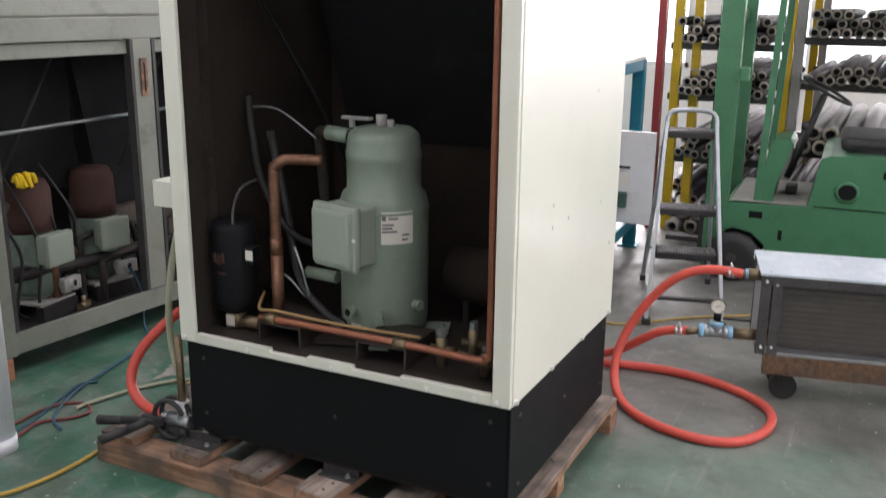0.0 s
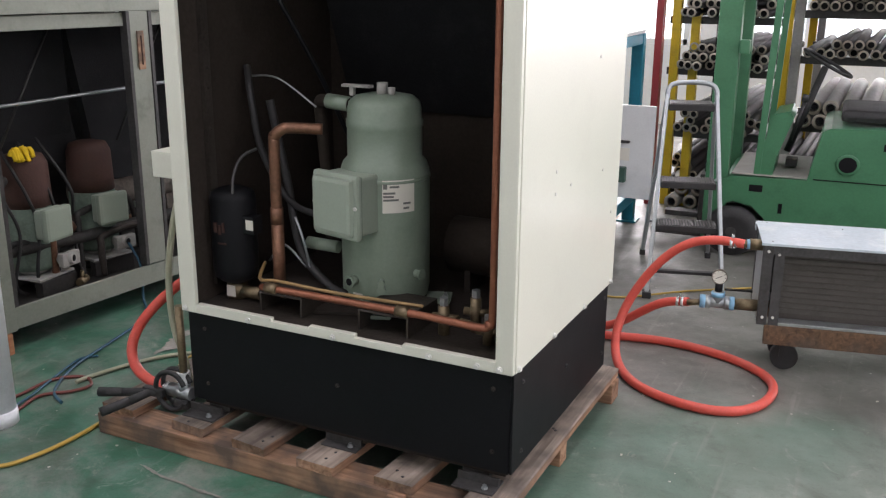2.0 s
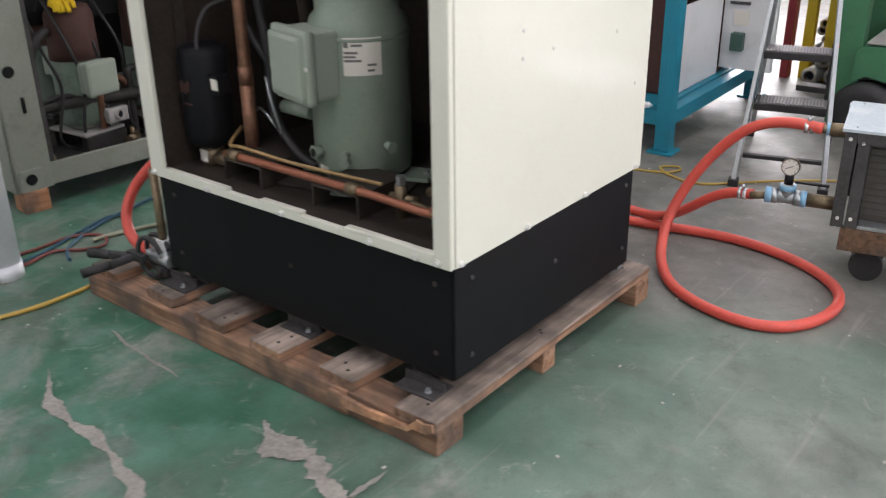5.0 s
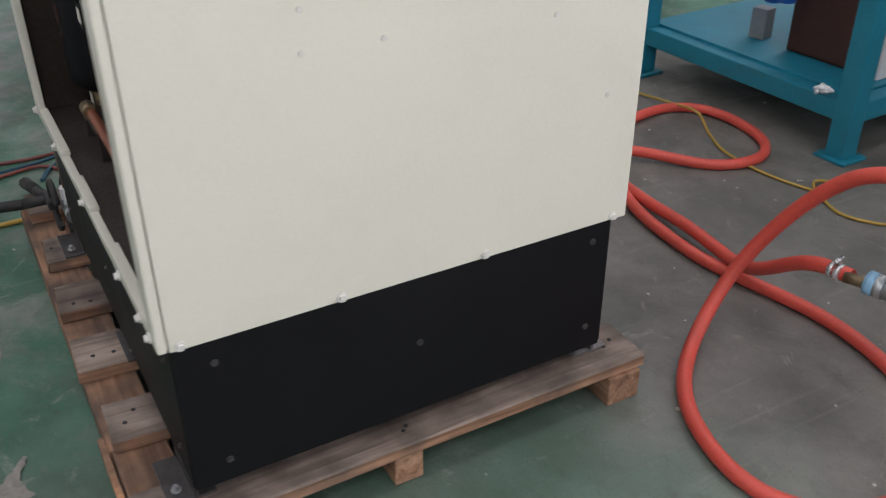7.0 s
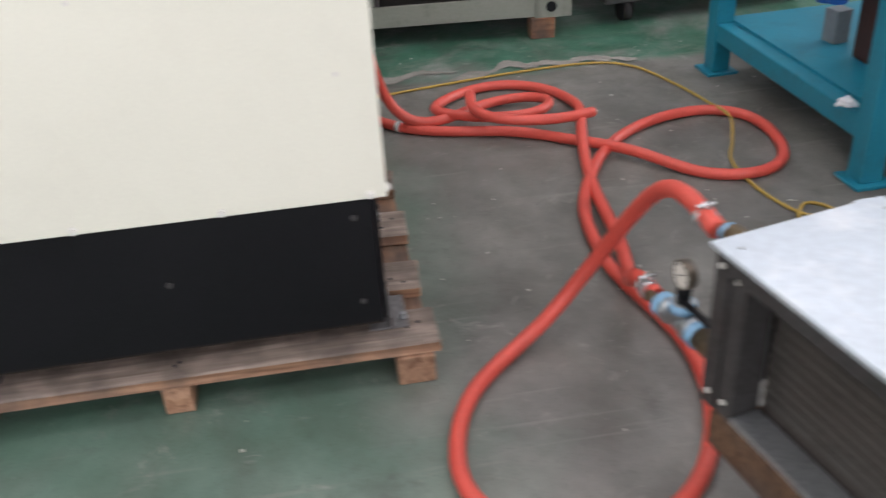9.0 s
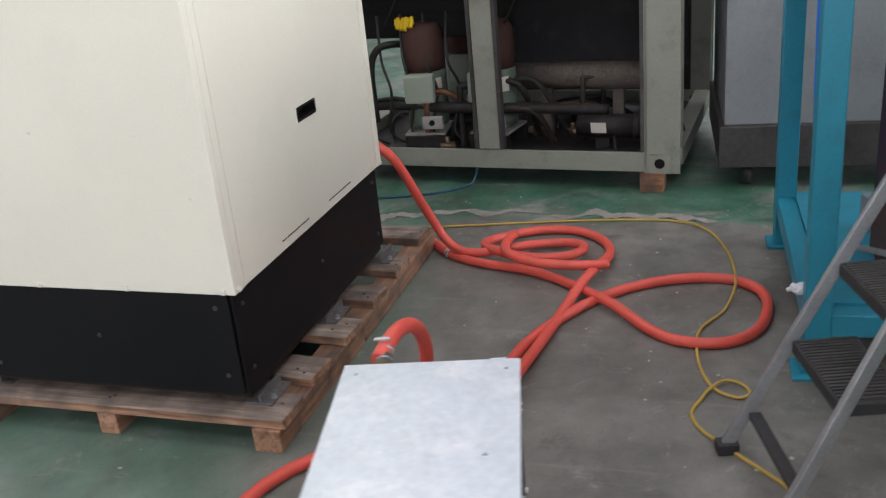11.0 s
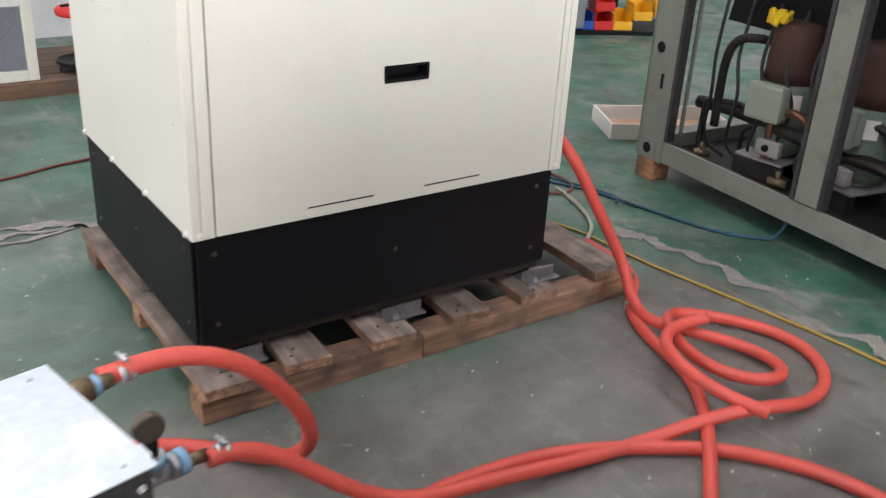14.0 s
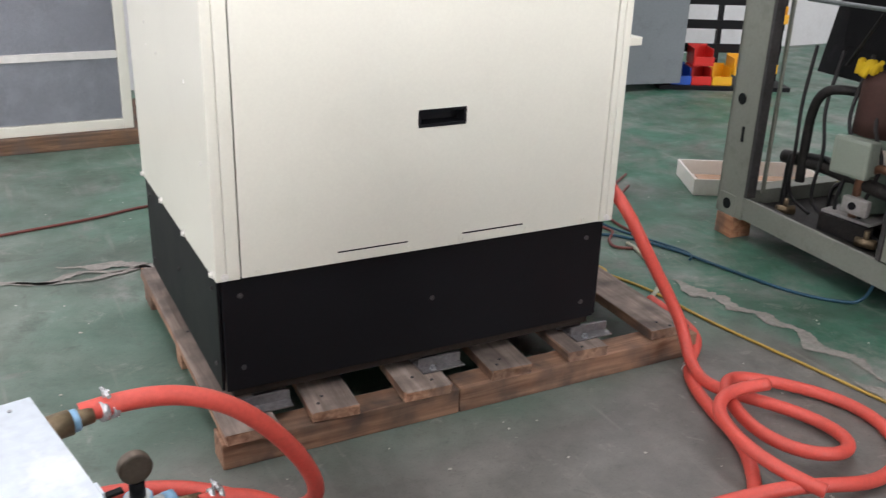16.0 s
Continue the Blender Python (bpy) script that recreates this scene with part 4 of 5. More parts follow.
L, DP, HZ = 1.08, 0.322, 0.308
part("lid", Geo().box((-0.008, -0.008, HZ), (L, DP + 0.006, HZ + 0.004), 0.001).box((-0.008, -0.007, HZ - 0.005), (L, -0.004, HZ)), LID, coil, "stained galvanised sheet lid, lightened for reflected windows")
for y in (0.0, DP - 0.03):
    for x in (0.0, L - 0.035):
        p = part("corner_angle", Geo().box((x, y, 0.0), (x + 0.035, y + 0.03, HZ - 0.002), 0.002), DARKSTEEL, coil)
        for z in (0.03, 0.28):
            part("bolt", TINY_Y, BOLT, p, at=pose(x + 0.018, y, z, 0, 0, 180) if y < 0.1 else pose(x + 0.018, y + 0.03, z))
    part("bottom_rail", Geo().box((0.076 if y < 0.1 else 0.035, y + (0.004 if y < 0.1 else 0), -0.0), (L - 0.035, y + (0.062 if y < 0.1 else 0.03), 0.012 if y < 0.1 else 0.03), 0.002), STEEL, coil, "galvanised bottom rail")
    part("top_rail", Geo().box((0.035, y, HZ - 0.04), (L - 0.035, y + 0.03, HZ - 0.003), 0.002), DARKSTEEL, coil)
part("flange", Geo().box((0.04, 0.004, 0.0), (0.075, 0.012, HZ - 0.04), 0.001).box((0.066, 0.012, 0.0), (0.075, 0.06, HZ - 0.04)), DARKSTEEL, coil)
for z in (0.03, 0.27):
    part("bolt", TINY_Y, BOLT, coil, at=pose(0.055, 0.004, z, 0, 0, 180))
part("end_plate", Geo().box((0.002, 0.03, 0.0), (0.008, DP - 0.03, HZ - 0.004)), STEEL, coil, "galvanised end plate")
part("back_plate", Geo().box((0.035, DP - 0.018, 0.03), (L - 0.035, DP - 0.012, HZ - 0.04)), FIN, coil, "dull aluminium fin block")
part("end_plate", Geo().box((L - 0.008, 0.03, 0.0), (L - 0.002, DP - 0.03, HZ - 0.004)), STEEL, coil)
part("fin_core", Geo().box((0.076, 0.07, 0.0), (L - 0.035, DP - 0.03, HZ - 0.04)), COREFACE, coil, "dark grimy fin block")
for k in range(11):
    part("slat", Geo().box((0.076, 0.067, 0.03 + k * 0.0215), (L - 0.036, 0.0705, 0.046 + k * 0.0215), 0.001), FIN, coil)
for x, y in ((0.03, 0.02), (0.03, DP - 0.02), (0.3, DP - 0.05)):
    part("screw", Geo().cyl((0, 0, 0), (0, 0, 0.002), 0.0035, 8), STEEL, coil, at=(x, y, HZ + 0.004))
part("bent_tab", Geo().box((-0.012, DP - 0.05, HZ - 0.02), (-0.0085, DP - 0.02, HZ + 0.004)), LID, coil)
hd = part("header_pipe", Geo().cyl((0.01, 0.062, 0.286), (-0.045, 0.06, 0.286), 0.021, 14).cyl((-0.04, 0.06, 0.286), (-0.08, 0.057, 0.287), 0.015, 14), BRASS, coil, "brass pipe nipple with hose clamp")
part("tape", Geo().cyl((-0.043, 0.06, 0.286), (-0.056, 0.059, 0.286), 0.0185, 14), TAPE, hd, "blue thread tape")
part("hose_clamp", Geo().cyl((-0.092, 0.056, 0.287), (-0.103, 0.055, 0.287), 0.0192, 14).cyl((-0.108, 0.055, 0.287), (-0.119, 0.054, 0.287), 0.0192, 14).box((-0.112, 0.05, 0.305), (-0.1, 0.056, 0.318), 0.001).cyl((-0.106, 0.035, 0.314), (-0.106, 0.068, 0.314), 0.004, 8), CLAMP, hose_a, "steel hose clamp", at=AT @ Matrix.Translation((0, 0, 0.2)))
low = part("lower_pipe", Geo().cyl((0.01, 0.05, 0.056), (-0.08, 0.05, 0.056), 0.022, 14), BRASS, coil)
tee = part("tee_fitting", Geo().cyl((-0.08, 0.05, 0.056), (-0.2, 0.05, 0.056), 0.0215, 16).cyl((-0.095, 0.05, 0.056), (-0.118, 0.05, 0.056), 0.025, 16).cyl((-0.166, 0.05, 0.056), (-0.19, 0.05, 0.056), 0.025, 16).cyl((-0.14, 0.05, 0.056), (-0.14, 0.05, 0.1), 0.0215, 14), STEEL, coil, "galvanised tee fitting")
part("tape", Geo().cyl((-0.08, 0.05, 0.056), (-0.098, 0.05, 0.056), 0.0255, 14), TAPE, tee, "blue thread tape")
part("tape", Geo().cyl((-0.184, 0.05, 0.056), (-0.204, 0.05, 0.056), 0.0255, 14), TAPE, tee)
part("tape", Geo().cyl((-0.14, 0.05, 0.08), (-0.14, 0.05, 0.098), 0.025, 14), TAPE, tee)
part("bush", Geo().cyl((-0.14, 0.05, 0.1), (-0.14, 0.05, 0.13), 0.014, 10), BLACK, tee)
part("nipple", Geo().cyl((-0.2, 0.05, 0.052), (-0.25, 0.052, 0.044), 0.0125, 12), BRASS, tee)
part("hose_clamp", Geo().cyl((-0.262, 0.06, 0.043), (-0.272, 0.062, 0.043), 0.0192, 14).cyl((-0.278, 0.063, 0.043), (-0.288, 0.065, 0.043), 0.0192, 14).box((-0.281, 0.058, 0.061), (-0.269, 0.064, 0.074), 0.001).cyl((-0.275, 0.045, 0.07), (-0.275, 0.078, 0.07), 0.004, 8), CLAMP, hose_b, "steel hose clamp", at=AT @ Matrix.Translation((0, 0, 0.2)))
part("valve_lever", Geo().box((-0.12, 0.03, 0.11), (-0.02, 0.045, 0.116), 0.002), BLACK, tee)
GAUGE = material("browned_steel", lin("6e655a"), 0.4, 0.6, 0.2, 20, 120, 0.03)
ga = pose(-0.14, 0.05, 0.157, 0, 0, -4) @ Matrix.Scale(0.86, 4)
gauge = part("pressure_gauge", Geo().lathe([(0.0, -0.012), (0.028, -0.012), (0.0295, -0.0119), (0.0325, -0.0095), (0.033, -0.009), (0.033, 0.0105), (0.0328, 0.0115), (0.031, 0.013), (0.0305, 0.0128), (0.0295, 0.009)], seg=24, m=ga @ pose(0, 0, 0, 90)), GAUGE, coil, "round brown steel pressure gauge")
part("dial", Geo().cyl((0, 0, 0.0095), (0, 0, 0.0105), 0.0295, 24), PAPER, gauge, at=ga @ pose(0, 0, 0, 90))
part("needle", Geo().box((-0.018, -0.001, 0.0108), (0.012, 0.001, 0.0118)), BLACK, gauge, at=ga @ pose(0, 0, 0, 90) @ pose(0, 0, 0, 0, 0, 25))
for k in range(8):
    part("tick_bar", Geo().box((0.022, -0.0008, 0.0108), (0.028, 0.0008, 0.0114)), BLACK, gauge, at=ga @ pose(0, 0, 0, 90) @ pose(0, 0, 0, 0, 0, -45 + k * 38))

# ---------------- step ladder ----------------
lad = thing("step_ladder", "aluminium step ladder with ribbed black treads", "ladder", pose(-0.155, 2.04, 0, 0, 0, 16))
LW = 0.338
ALU = material("aluminium_stile", lin("a3a8ab"), 0.38, 0.7, 0.15, 10, 120, 0.03, lin("7f8486"), 0.4)


def slat(p, q, w, d):
    p, q = Vector(p), Vector(q)
    return Geo().box((-w / 2, -d / 2, 0), (w / 2, d / 2, (q - p).length), 0.003, Matrix.Translation(p) @ (q - p).to_track_quat("Z", "X").to_matrix().to_4x4())


for x in (0.0, LW):
    inn = 0.055 if x == 0 else -0.055
    s = part("stile", slat((x, 0, 0.015), (x + inn, 0.415, 0.885), 0.028, 0.017), ALU, lad)
    part("rubber_foot", Geo().box((x - 0.02, -0.022, 0), (x + 0.02, 0.03, 0.03), 0.004), RUBBER, s)
    r = part("rear_leg", slat((x, 0.72, 0.015), (x + inn, 0.46, 0.85), 0.025, 0.018), ALU, lad)
    part("rubber_foot", Geo().box((x - 0.015, 0.7, 0), (x + 0.015, 0.74, 0.03), 0.004), RUBBER, r)
    part("stay", slat((x + inn * 0.5, 0.26, 0.53), (x + inn * 0.5, 0.6, 0.42), 0.014, 0.004), ALU, lad)
for k, z in enumerate((0.12, 0.31, 0.5, 0.845)):
    y, i = 0.47 * z, 0.06 * z
    t = part("tread", Geo().box((i + 0.012, y - 0.01, z - (0.03 if k else 0.015)), (LW - i - 0.012, y + (0.135 if k else 0.02) + (0.05 if k == 3 else 0), z), 0.004), RUBBER, lad, "ribbed black tread")
    ribs = 20 if k else 0
    for j in range(ribs):
        xx = i + 0.02 + (LW - 2 * i - 0.04) * j / ribs
        part("rib", Geo().box((xx, y - 0.004, z), (xx + 0.007, y + 0.128, z + 0.004)), DARKSTEEL, t)
part("hoop", Geo().tube([(0.054, 0.41, 0.87), (0.059, 0.425, 0.915), (0.09, 0.433, 0.94), (LW / 2, 0.436, 0.947), (LW - 0.09, 0.433, 0.94), (LW - 0.059, 0.425, 0.915), (LW - 0.054, 0.41, 0.87)], 0.012, 10), ALU, lad)
part("crossbar", Geo().cyl((0.005, 0.66, 0.2), (LW - 0.005, 0.66, 0.2), 0.008, 8), ALU, lad)
st = part("warning_sticker", slat((LW - 0.02, 0.627, 0.35), (LW - 0.031, 0.579, 0.505), 0.024, 0.003), PAPER, lad, "worn white and orange sticker")
for z in (0.375, 0.455):
    part("sticker_bar", slat((LW - 0.02, 0.628 - 0.31 * (z - 0.35) + 0.0022, z), (LW - 0.021, 0.628 - 0.31 * (z - 0.335) + 0.0022, z + 0.015), 0.02, 0.002), HOSE, st)

# ---------------- teal bench with control cabinet ----------------
bench = thing("steel_bench", "teal painted steel rack bench with a low shelf", "bench", pose(-1.502, 2.228, 0, 0, 0, 2.4))
BW, BD = 0.93, 1.15
for x in (0, BW):
    for y in (0, BD):
        p = part("post", Geo().box((x - 0.034, y - 0.034, 0.01), (x + 0.034, y + 0.034, 1.12), 0.004), TEAL, bench)
        part("foot_plate", Geo().box((x - 0.058, y - 0.058, 0), (x + 0.058, y + 0.058, 0.01), 0.002), TEAL, p)
for y in (0, BD):
    part("beam", Geo().box((0.034, y - 0.03, 0.125), (BW - 0.034, y + 0.03, 0.19), 0.004), TEAL, bench)
    part("top_beam", Geo().box((0.04, y - 0.03, 1.06), (BW - 0.04, y + 0.03, 1.12), 0.004), TEAL, bench)
for x in (0, BW):
    part("beam", Geo().box((x - 0.03, 0.034, 0.125), (x + 0.03, BD - 0.034, 0.19), 0.004), TEAL, bench)
    part("top_beam", Geo().box((x - 0.03, 0.04, 1.06), (x + 0.03, BD - 0.04, 1.12), 0.004), TEAL, bench)
part("shelf", Geo().box((0.031, 0.031, 0.182), (BW - 0.031, BD - 0.031, 0.198)), TEAL, bench, "worn teal shelf plate")
part("top", Geo().box((-0.03, -0.03, 1.12), (BW + 0.03, BD + 0.03, 1.14), 0.003), WHITE, bench, "white worktop sheet")
GREENBOX = material("dark_green_module", lin("3d5a50"), 0.5, 0, 0.15, 20, 90, 0.05)
cc = thing("control_cabinet", "white electrical cabinet with open door on the teal shelf", "electrical cabinet", pose(-1.502, 2.228, 0.2, 0, 0, 2.4) @ Matrix.Diagonal((1, 0.9, 0.95, 1)))
part("body", Geo().box((0.5, 0.22, 0.0), (0.506, 1.08, 0.82)).box((0.5, 0.22, 0.0), (0.86, 0.228, 0.82)).box((0.5, 1.072, 0), (0.86, 1.08, 0.82)).box((0.5, 0.22, 0.0), (0.86, 1.08, 0.01)).box((0.5, 0.22, 0.81), (0.86, 1.08, 0.82)), RUST, cc, "dark brown cabinet sides")
part("front_plate", Geo().box((0.86, 0.22, 0.0), (0.87, 0.82, 0.42), 0.002), WHITE, cc, "white lower front plate")
part("frame", Geo().box((0.86, 0.22, 0.42), (0.87, 0.3, 0.82)).box((0.86, 0.76, 0.42), (0.87, 0.82, 0.82)).box((0.86, 0.3, 0.77), (0.87, 0.76, 0.82)), WHITE, cc)
part("back_board", Geo().box((0.6, 0.24, 0.42), (0.61, 1.06, 0.8)), PLY, cc)
for k in range(5):
    part("contactor", Geo().box((0.61, 0.34 + k * 0.085, 0.55), (0.68, 0.4 + k * 0.085, 0.66), 0.004), BLACK if k % 2 else PLY, cc)
    part("red_wire", Geo().tube([(0.68, 0.36 + k * 0.085, 0.56), (0.74, 0.35 + k * 0.085, 0.5), (0.76, 0.4 + k * 0.07, 0.45), (0.72, 0.47 + k * 0.06, 0.44)], 0.004, 6), BIN_R, cc)
cd = part("door", Geo().box((0.87, 0.84, 0.03), (1.13, 0.87, 0.58), 0.003), WHITE, cc, "white cabinet door swung open")
part("green_module", Geo().box((0.93, 0.79, 0.13), (0.99, 0.84, 0.22), 0.004), GREENBOX, cd, "green module on the door")
part("notice", Geo().box((0.925, 0.836, 0.255), (1.0, 0.8395, 0.33)), PAPER, cd, "white paper notice")
part("handle", Geo().box((0.9, 0.825, 0.36), (1.0, 0.84, 0.375), 0.003), DARKSTEEL, cd)
bl = thing("blue_sheet", "blue plastic strips hanging inside the teal bench", "plastic sheet", pose(-1.16, 2.3, 0, 0, 0, 2))
for k in range(5):
    part("strip", Geo().tube([(k * 0.056, 0.01 * (k % 2), 1.058), (k * 0.056 + 0.003, 0.0, 0.8), (k * 0.056 - 0.003, 0.012, 0.395 + 0.012 * (k % 3))], 0.03, 12, 3), BLUE, bl)
single("carton", Geo().box((-0.03, -0.03, 0), (0.03, 0.03, 0.11), 0.003), PLY, "small grey box on the teal shelf", "box", pose(-1.16, 2.47, 0.199, 0, 0, 12))
rag = Geo()
for k in range(7):
    rag.tube([(random.uniform(-.03, .03), random.uniform(-.03, .03), 0.008), (random.uniform(-.04, .04), random.uniform(-.04, .04), 0.03), (random.uniform(-.04, .04), random.uniform(-.04, .04), 0.01)], 0.009, 6)
single("rag", rag, WRAP, "crumpled white rag on the shelf edge", "rag", Matrix.Translation((-0.66, 2.222, 0.199)) @ Matrix.Scale(0.7, 4))

# ---------------- chiller frame ----------------
CH = pose(-2.19, 0.12, 0, 0, 0, -4.8)  # local y runs along its open face
chill = thing("chiller", "grey green steel chiller frame with open compressor bay", "chiller", CH @ Matrix.Translation((0, 0, 0.085)))
CL, CDp, CHH = 1.72, 1.15, 1.26
for x in (0, -CDp):
    for y in (0.0, CL - 0.15):
        p = part("corner_post", Geo().box((x - 0.1, y, 0.0), (x, y + 0.012, CHH)).box((x - 0.012, y, 0.0), (x, y + 0.15, CHH), 0.002).box((x - 0.1, y + 0.138, 0.1), (x - 0.088, y + 0.15, CHH)), CHILLER, chill, "grey green folded corner post")
        f = part("lifting_eye", Geo().box((x - 0.004, y + 0.02, 0.0), (x + 0.004, y + 0.11, 0.085), 0.002), CHILLER, p)
        part("hole", Geo().cyl((x + 0.0041, y + 0.065, 0.045), (x + 0.006, y + 0.065, 0.045), 0.022, 18), BLACK, f)
    rail = part("bottom_rail", Geo().box((x - 0.02, 0.15, 0.008), (x - 0.006, CL - 0.15, 0.09), 0.003).box((x - 0.05, 0.15, 0.004), (x - 0.006, CL - 0.15, 0.0085)), CHILLER, chill)
    part("sludge_ledge", Geo().box((x - 0.08, 0.15, 0.01), (x - 0.0205, CL - 0.15, 0.07), 0.002), CHILLER_DARK, rail, "dark inner ledge")
    part("top_rail", Geo().box((x - 0.08, 0.012, CHH - 0.07), (x - 0.002, CL - 0.012, CHH + 0.02), 0.004), CHILLER, chill)
    part("inner_rail", Geo().box((x - 0.07, 0.15, CHH - 0.13), (x - 0.02, CL - 0.15, CHH - 0.075), 0.003), CHILLER, chill)
for y in (0.0, CL - 0.08):
    part("end_rail", Geo().box((-CDp, y, 0.01), (-0.1, y + 0.08, 0.09), 0.004), CHILLER, chill)
    part("end_rail", Geo().box((-CDp, y, CHH - 0.07), (-0.1, y + 0.08, CHH + 0.02), 0.004), CHILLER, chill)
mid = part("middle_post", Geo().box((-0.05, 0.822, 0.095), (-0.002, 0.92, CHH - 0.07), 0.003), CHILLER, chill)
for y in (0.804, 0.922):
    part("gasket", Geo().box((-0.04, y, 0.095), (0.002, y + 0.016, CHH - 0.07)), DARKSTEEL, mid)
th = part("thermometer", Geo().box((0.0, 0.85, 0.95), (0.008, 0.885, 1.11), 0.003), WOOD, mid, "small wooden thermometer")
part("glass_tube", Geo().cyl((0.01, 0.867, 0.97), (0.01, 0.867, 1.09), 0.003, 8), RUST, th)
for y in (0.151, CL - 0.166):
    part("gasket", Geo().box((-0.04, y, 0.095), (0.0, y + 0.016, CHH - 0.07)), DARKSTEEL, chill)
part("hole", Geo().cyl((0.001, 0.06, 0.46), (0.003, 0.06, 0.46), 0.022, 18), BLACK, chill)
part("slot", Geo().box((0.001, 0.085, 0.3), (0.003, 0.098, 0.36)), BLACK, chill)
part("pan", Geo().box((-CDp, 0.08, 0.02), (-0.08, CL - 0.08, 0.03)), CHILLER_DARK, chill, "dark base pan")
# top and full-height rear covers added to shade the bay
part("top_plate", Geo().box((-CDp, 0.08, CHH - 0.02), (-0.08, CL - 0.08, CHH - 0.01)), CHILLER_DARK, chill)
part("rear_panel", Geo().box((-CDp + 0.02, 0.1, 0.1), (-CDp + 0.03, CL - 0.1, CHH - 0.08)), CHILLER_DARK, chill, "dark rear panel added to keep light out of the bay")
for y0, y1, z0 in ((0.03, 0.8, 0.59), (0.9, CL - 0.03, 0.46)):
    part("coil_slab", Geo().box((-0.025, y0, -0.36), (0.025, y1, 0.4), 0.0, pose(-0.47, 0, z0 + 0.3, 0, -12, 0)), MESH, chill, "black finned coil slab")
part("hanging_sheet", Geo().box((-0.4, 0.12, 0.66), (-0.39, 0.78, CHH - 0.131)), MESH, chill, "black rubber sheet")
part("rod", Geo().cyl((-0.2, 0.1, 0.83), (-0.2, CL - 0.1, 0.87), 0.008, 8), STEEL, chill)
for y in (0.3, 0.9):
    part("rod", Geo().cyl((-0.24, y, 0.62), (-0.24, y + 0.32, 1.15), 0.006, 8), CHILLER_DARK, chill)


def bay_compressor(x, y, turn_deg):
    e = thing("compressor", "green compressor with rust brown upper half in the chiller bay", "compressor", CH @ pose(x, y, 0.185, 0, 0, turn_deg), "chiller compressors")
    part("lower_shell", Geo().lathe([(0.07, 0.03), (0.098, 0.035), (0.1, 0.06), (0.1, 0.3), (0.098, 0.305)], seg=26), SAGE_DIM_DIRTY, e)
    part("upper_shell", Geo().lathe([(0.101, 0.304), (0.099, 0.36), (0.096, 0.48), (0.08, 0.515), (0.04, 0.525), (0.0, 0.525)], seg=26), RUST, e, "rust brown felt jacket")
    t = part("terminal_box", Geo().box((0.09, -0.068, 0.175), (0.135, 0.068, 0.3), 0.012).box((0.13, -0.074, 0.168), (0.165, 0.074, 0.307), 0.013), SAGE_BOX, e)
    part("label", shell_patch(0.101, 34, 62, 0.2, 0.27, 5), PAPER, e)
    for u in (-0.13, 0.09):
        part("mounting_rail", Geo().box((u, -0.1, -0.069), (u + 0.04, 0.1, -0.001), 0.003), CHILLER_DARK, e, "dark mounting rail")
    part("base", Geo().box((-0.12, -0.1, 0.0), (0.12, 0.1, 0.012), 0.003).cyl((0, 0, 0.012), (0, 0, 0.034), 0.06, 16), FOAM, e)
    v = part("valve", Geo().cyl((0.1, 0.03, 0.07), (0.17, 0.05, 0.075), 0.024, 14).box((0.13, 0.0, 0.04), (0.16, 0.1, 0.1), 0.006), FOAM, e, "pale grey shutoff valve")
    part("bore", Geo().cyl((0.1705, 0.05, 0.075), (0.173, 0.051, 0.075), 0.014, 14), BLACK, v)
    return e


bay_compressor(-0.3, 0.46, 10)
bay_compressor(-0.33, 0.81, -6)
bay_compressor(-0.75, 0.5, 20)
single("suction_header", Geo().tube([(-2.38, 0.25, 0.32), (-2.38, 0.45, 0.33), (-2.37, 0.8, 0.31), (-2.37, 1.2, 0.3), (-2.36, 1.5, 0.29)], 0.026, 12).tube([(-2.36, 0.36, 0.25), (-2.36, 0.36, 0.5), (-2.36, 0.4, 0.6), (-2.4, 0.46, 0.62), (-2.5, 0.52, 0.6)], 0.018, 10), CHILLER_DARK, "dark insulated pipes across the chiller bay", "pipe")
for i in range(5):
    y0 = 0.28 + 0.11 * i
    single("cable", Geo().tube([(-2.42 - 0.02 * i, y0, 0.75), (-2.36, y0 + 0.03, 0.55), (-2.32 - 0.02 * i, y0 + 0.07, 0.4), (-2.36, y0 + 0.04, 0.2), (-2.4, y0 + 0.12, 0.125)], 0.007, 8), RUBBER, "black cable drooping in the chiller bay", "cable", group="chiller cables")
single("vessel", Geo().cyl((-2.62, 1.02, 0.43), (-2.52, 1.68, 0.43), 0.085, 20).box((-2.62, 1.15, 0.115), (-2.56, 1.2, 0.36)).box((-2.58, 1.5, 0.115), (-2.52, 1.55, 0.36)), LAGGING, "dusty grey lagged vessel in the chiller bay", "vessel")
mo = single("pump_motor", Geo().cyl((-2.36, 1.36, 0.22), (-2.33, 1.62, 0.22), 0.055, 18).cyl((-2.33, 1.62, 0.22), (-2.325, 1.655, 0.22), 0.06, 18).box((-2.37, 1.44, 0.115), (-2.33, 1.5, 0.17)), CHILLER_DARK, "dark pump motor with white label", "motor")
part("label", Geo().box((-0.003, -0.035, -0.025), (0.0, 0.035, 0.025)), PAPER, mo, at=pose(-2.287, 1.46, 0.225, 0, 12, -6))
rb = random.Random(21)
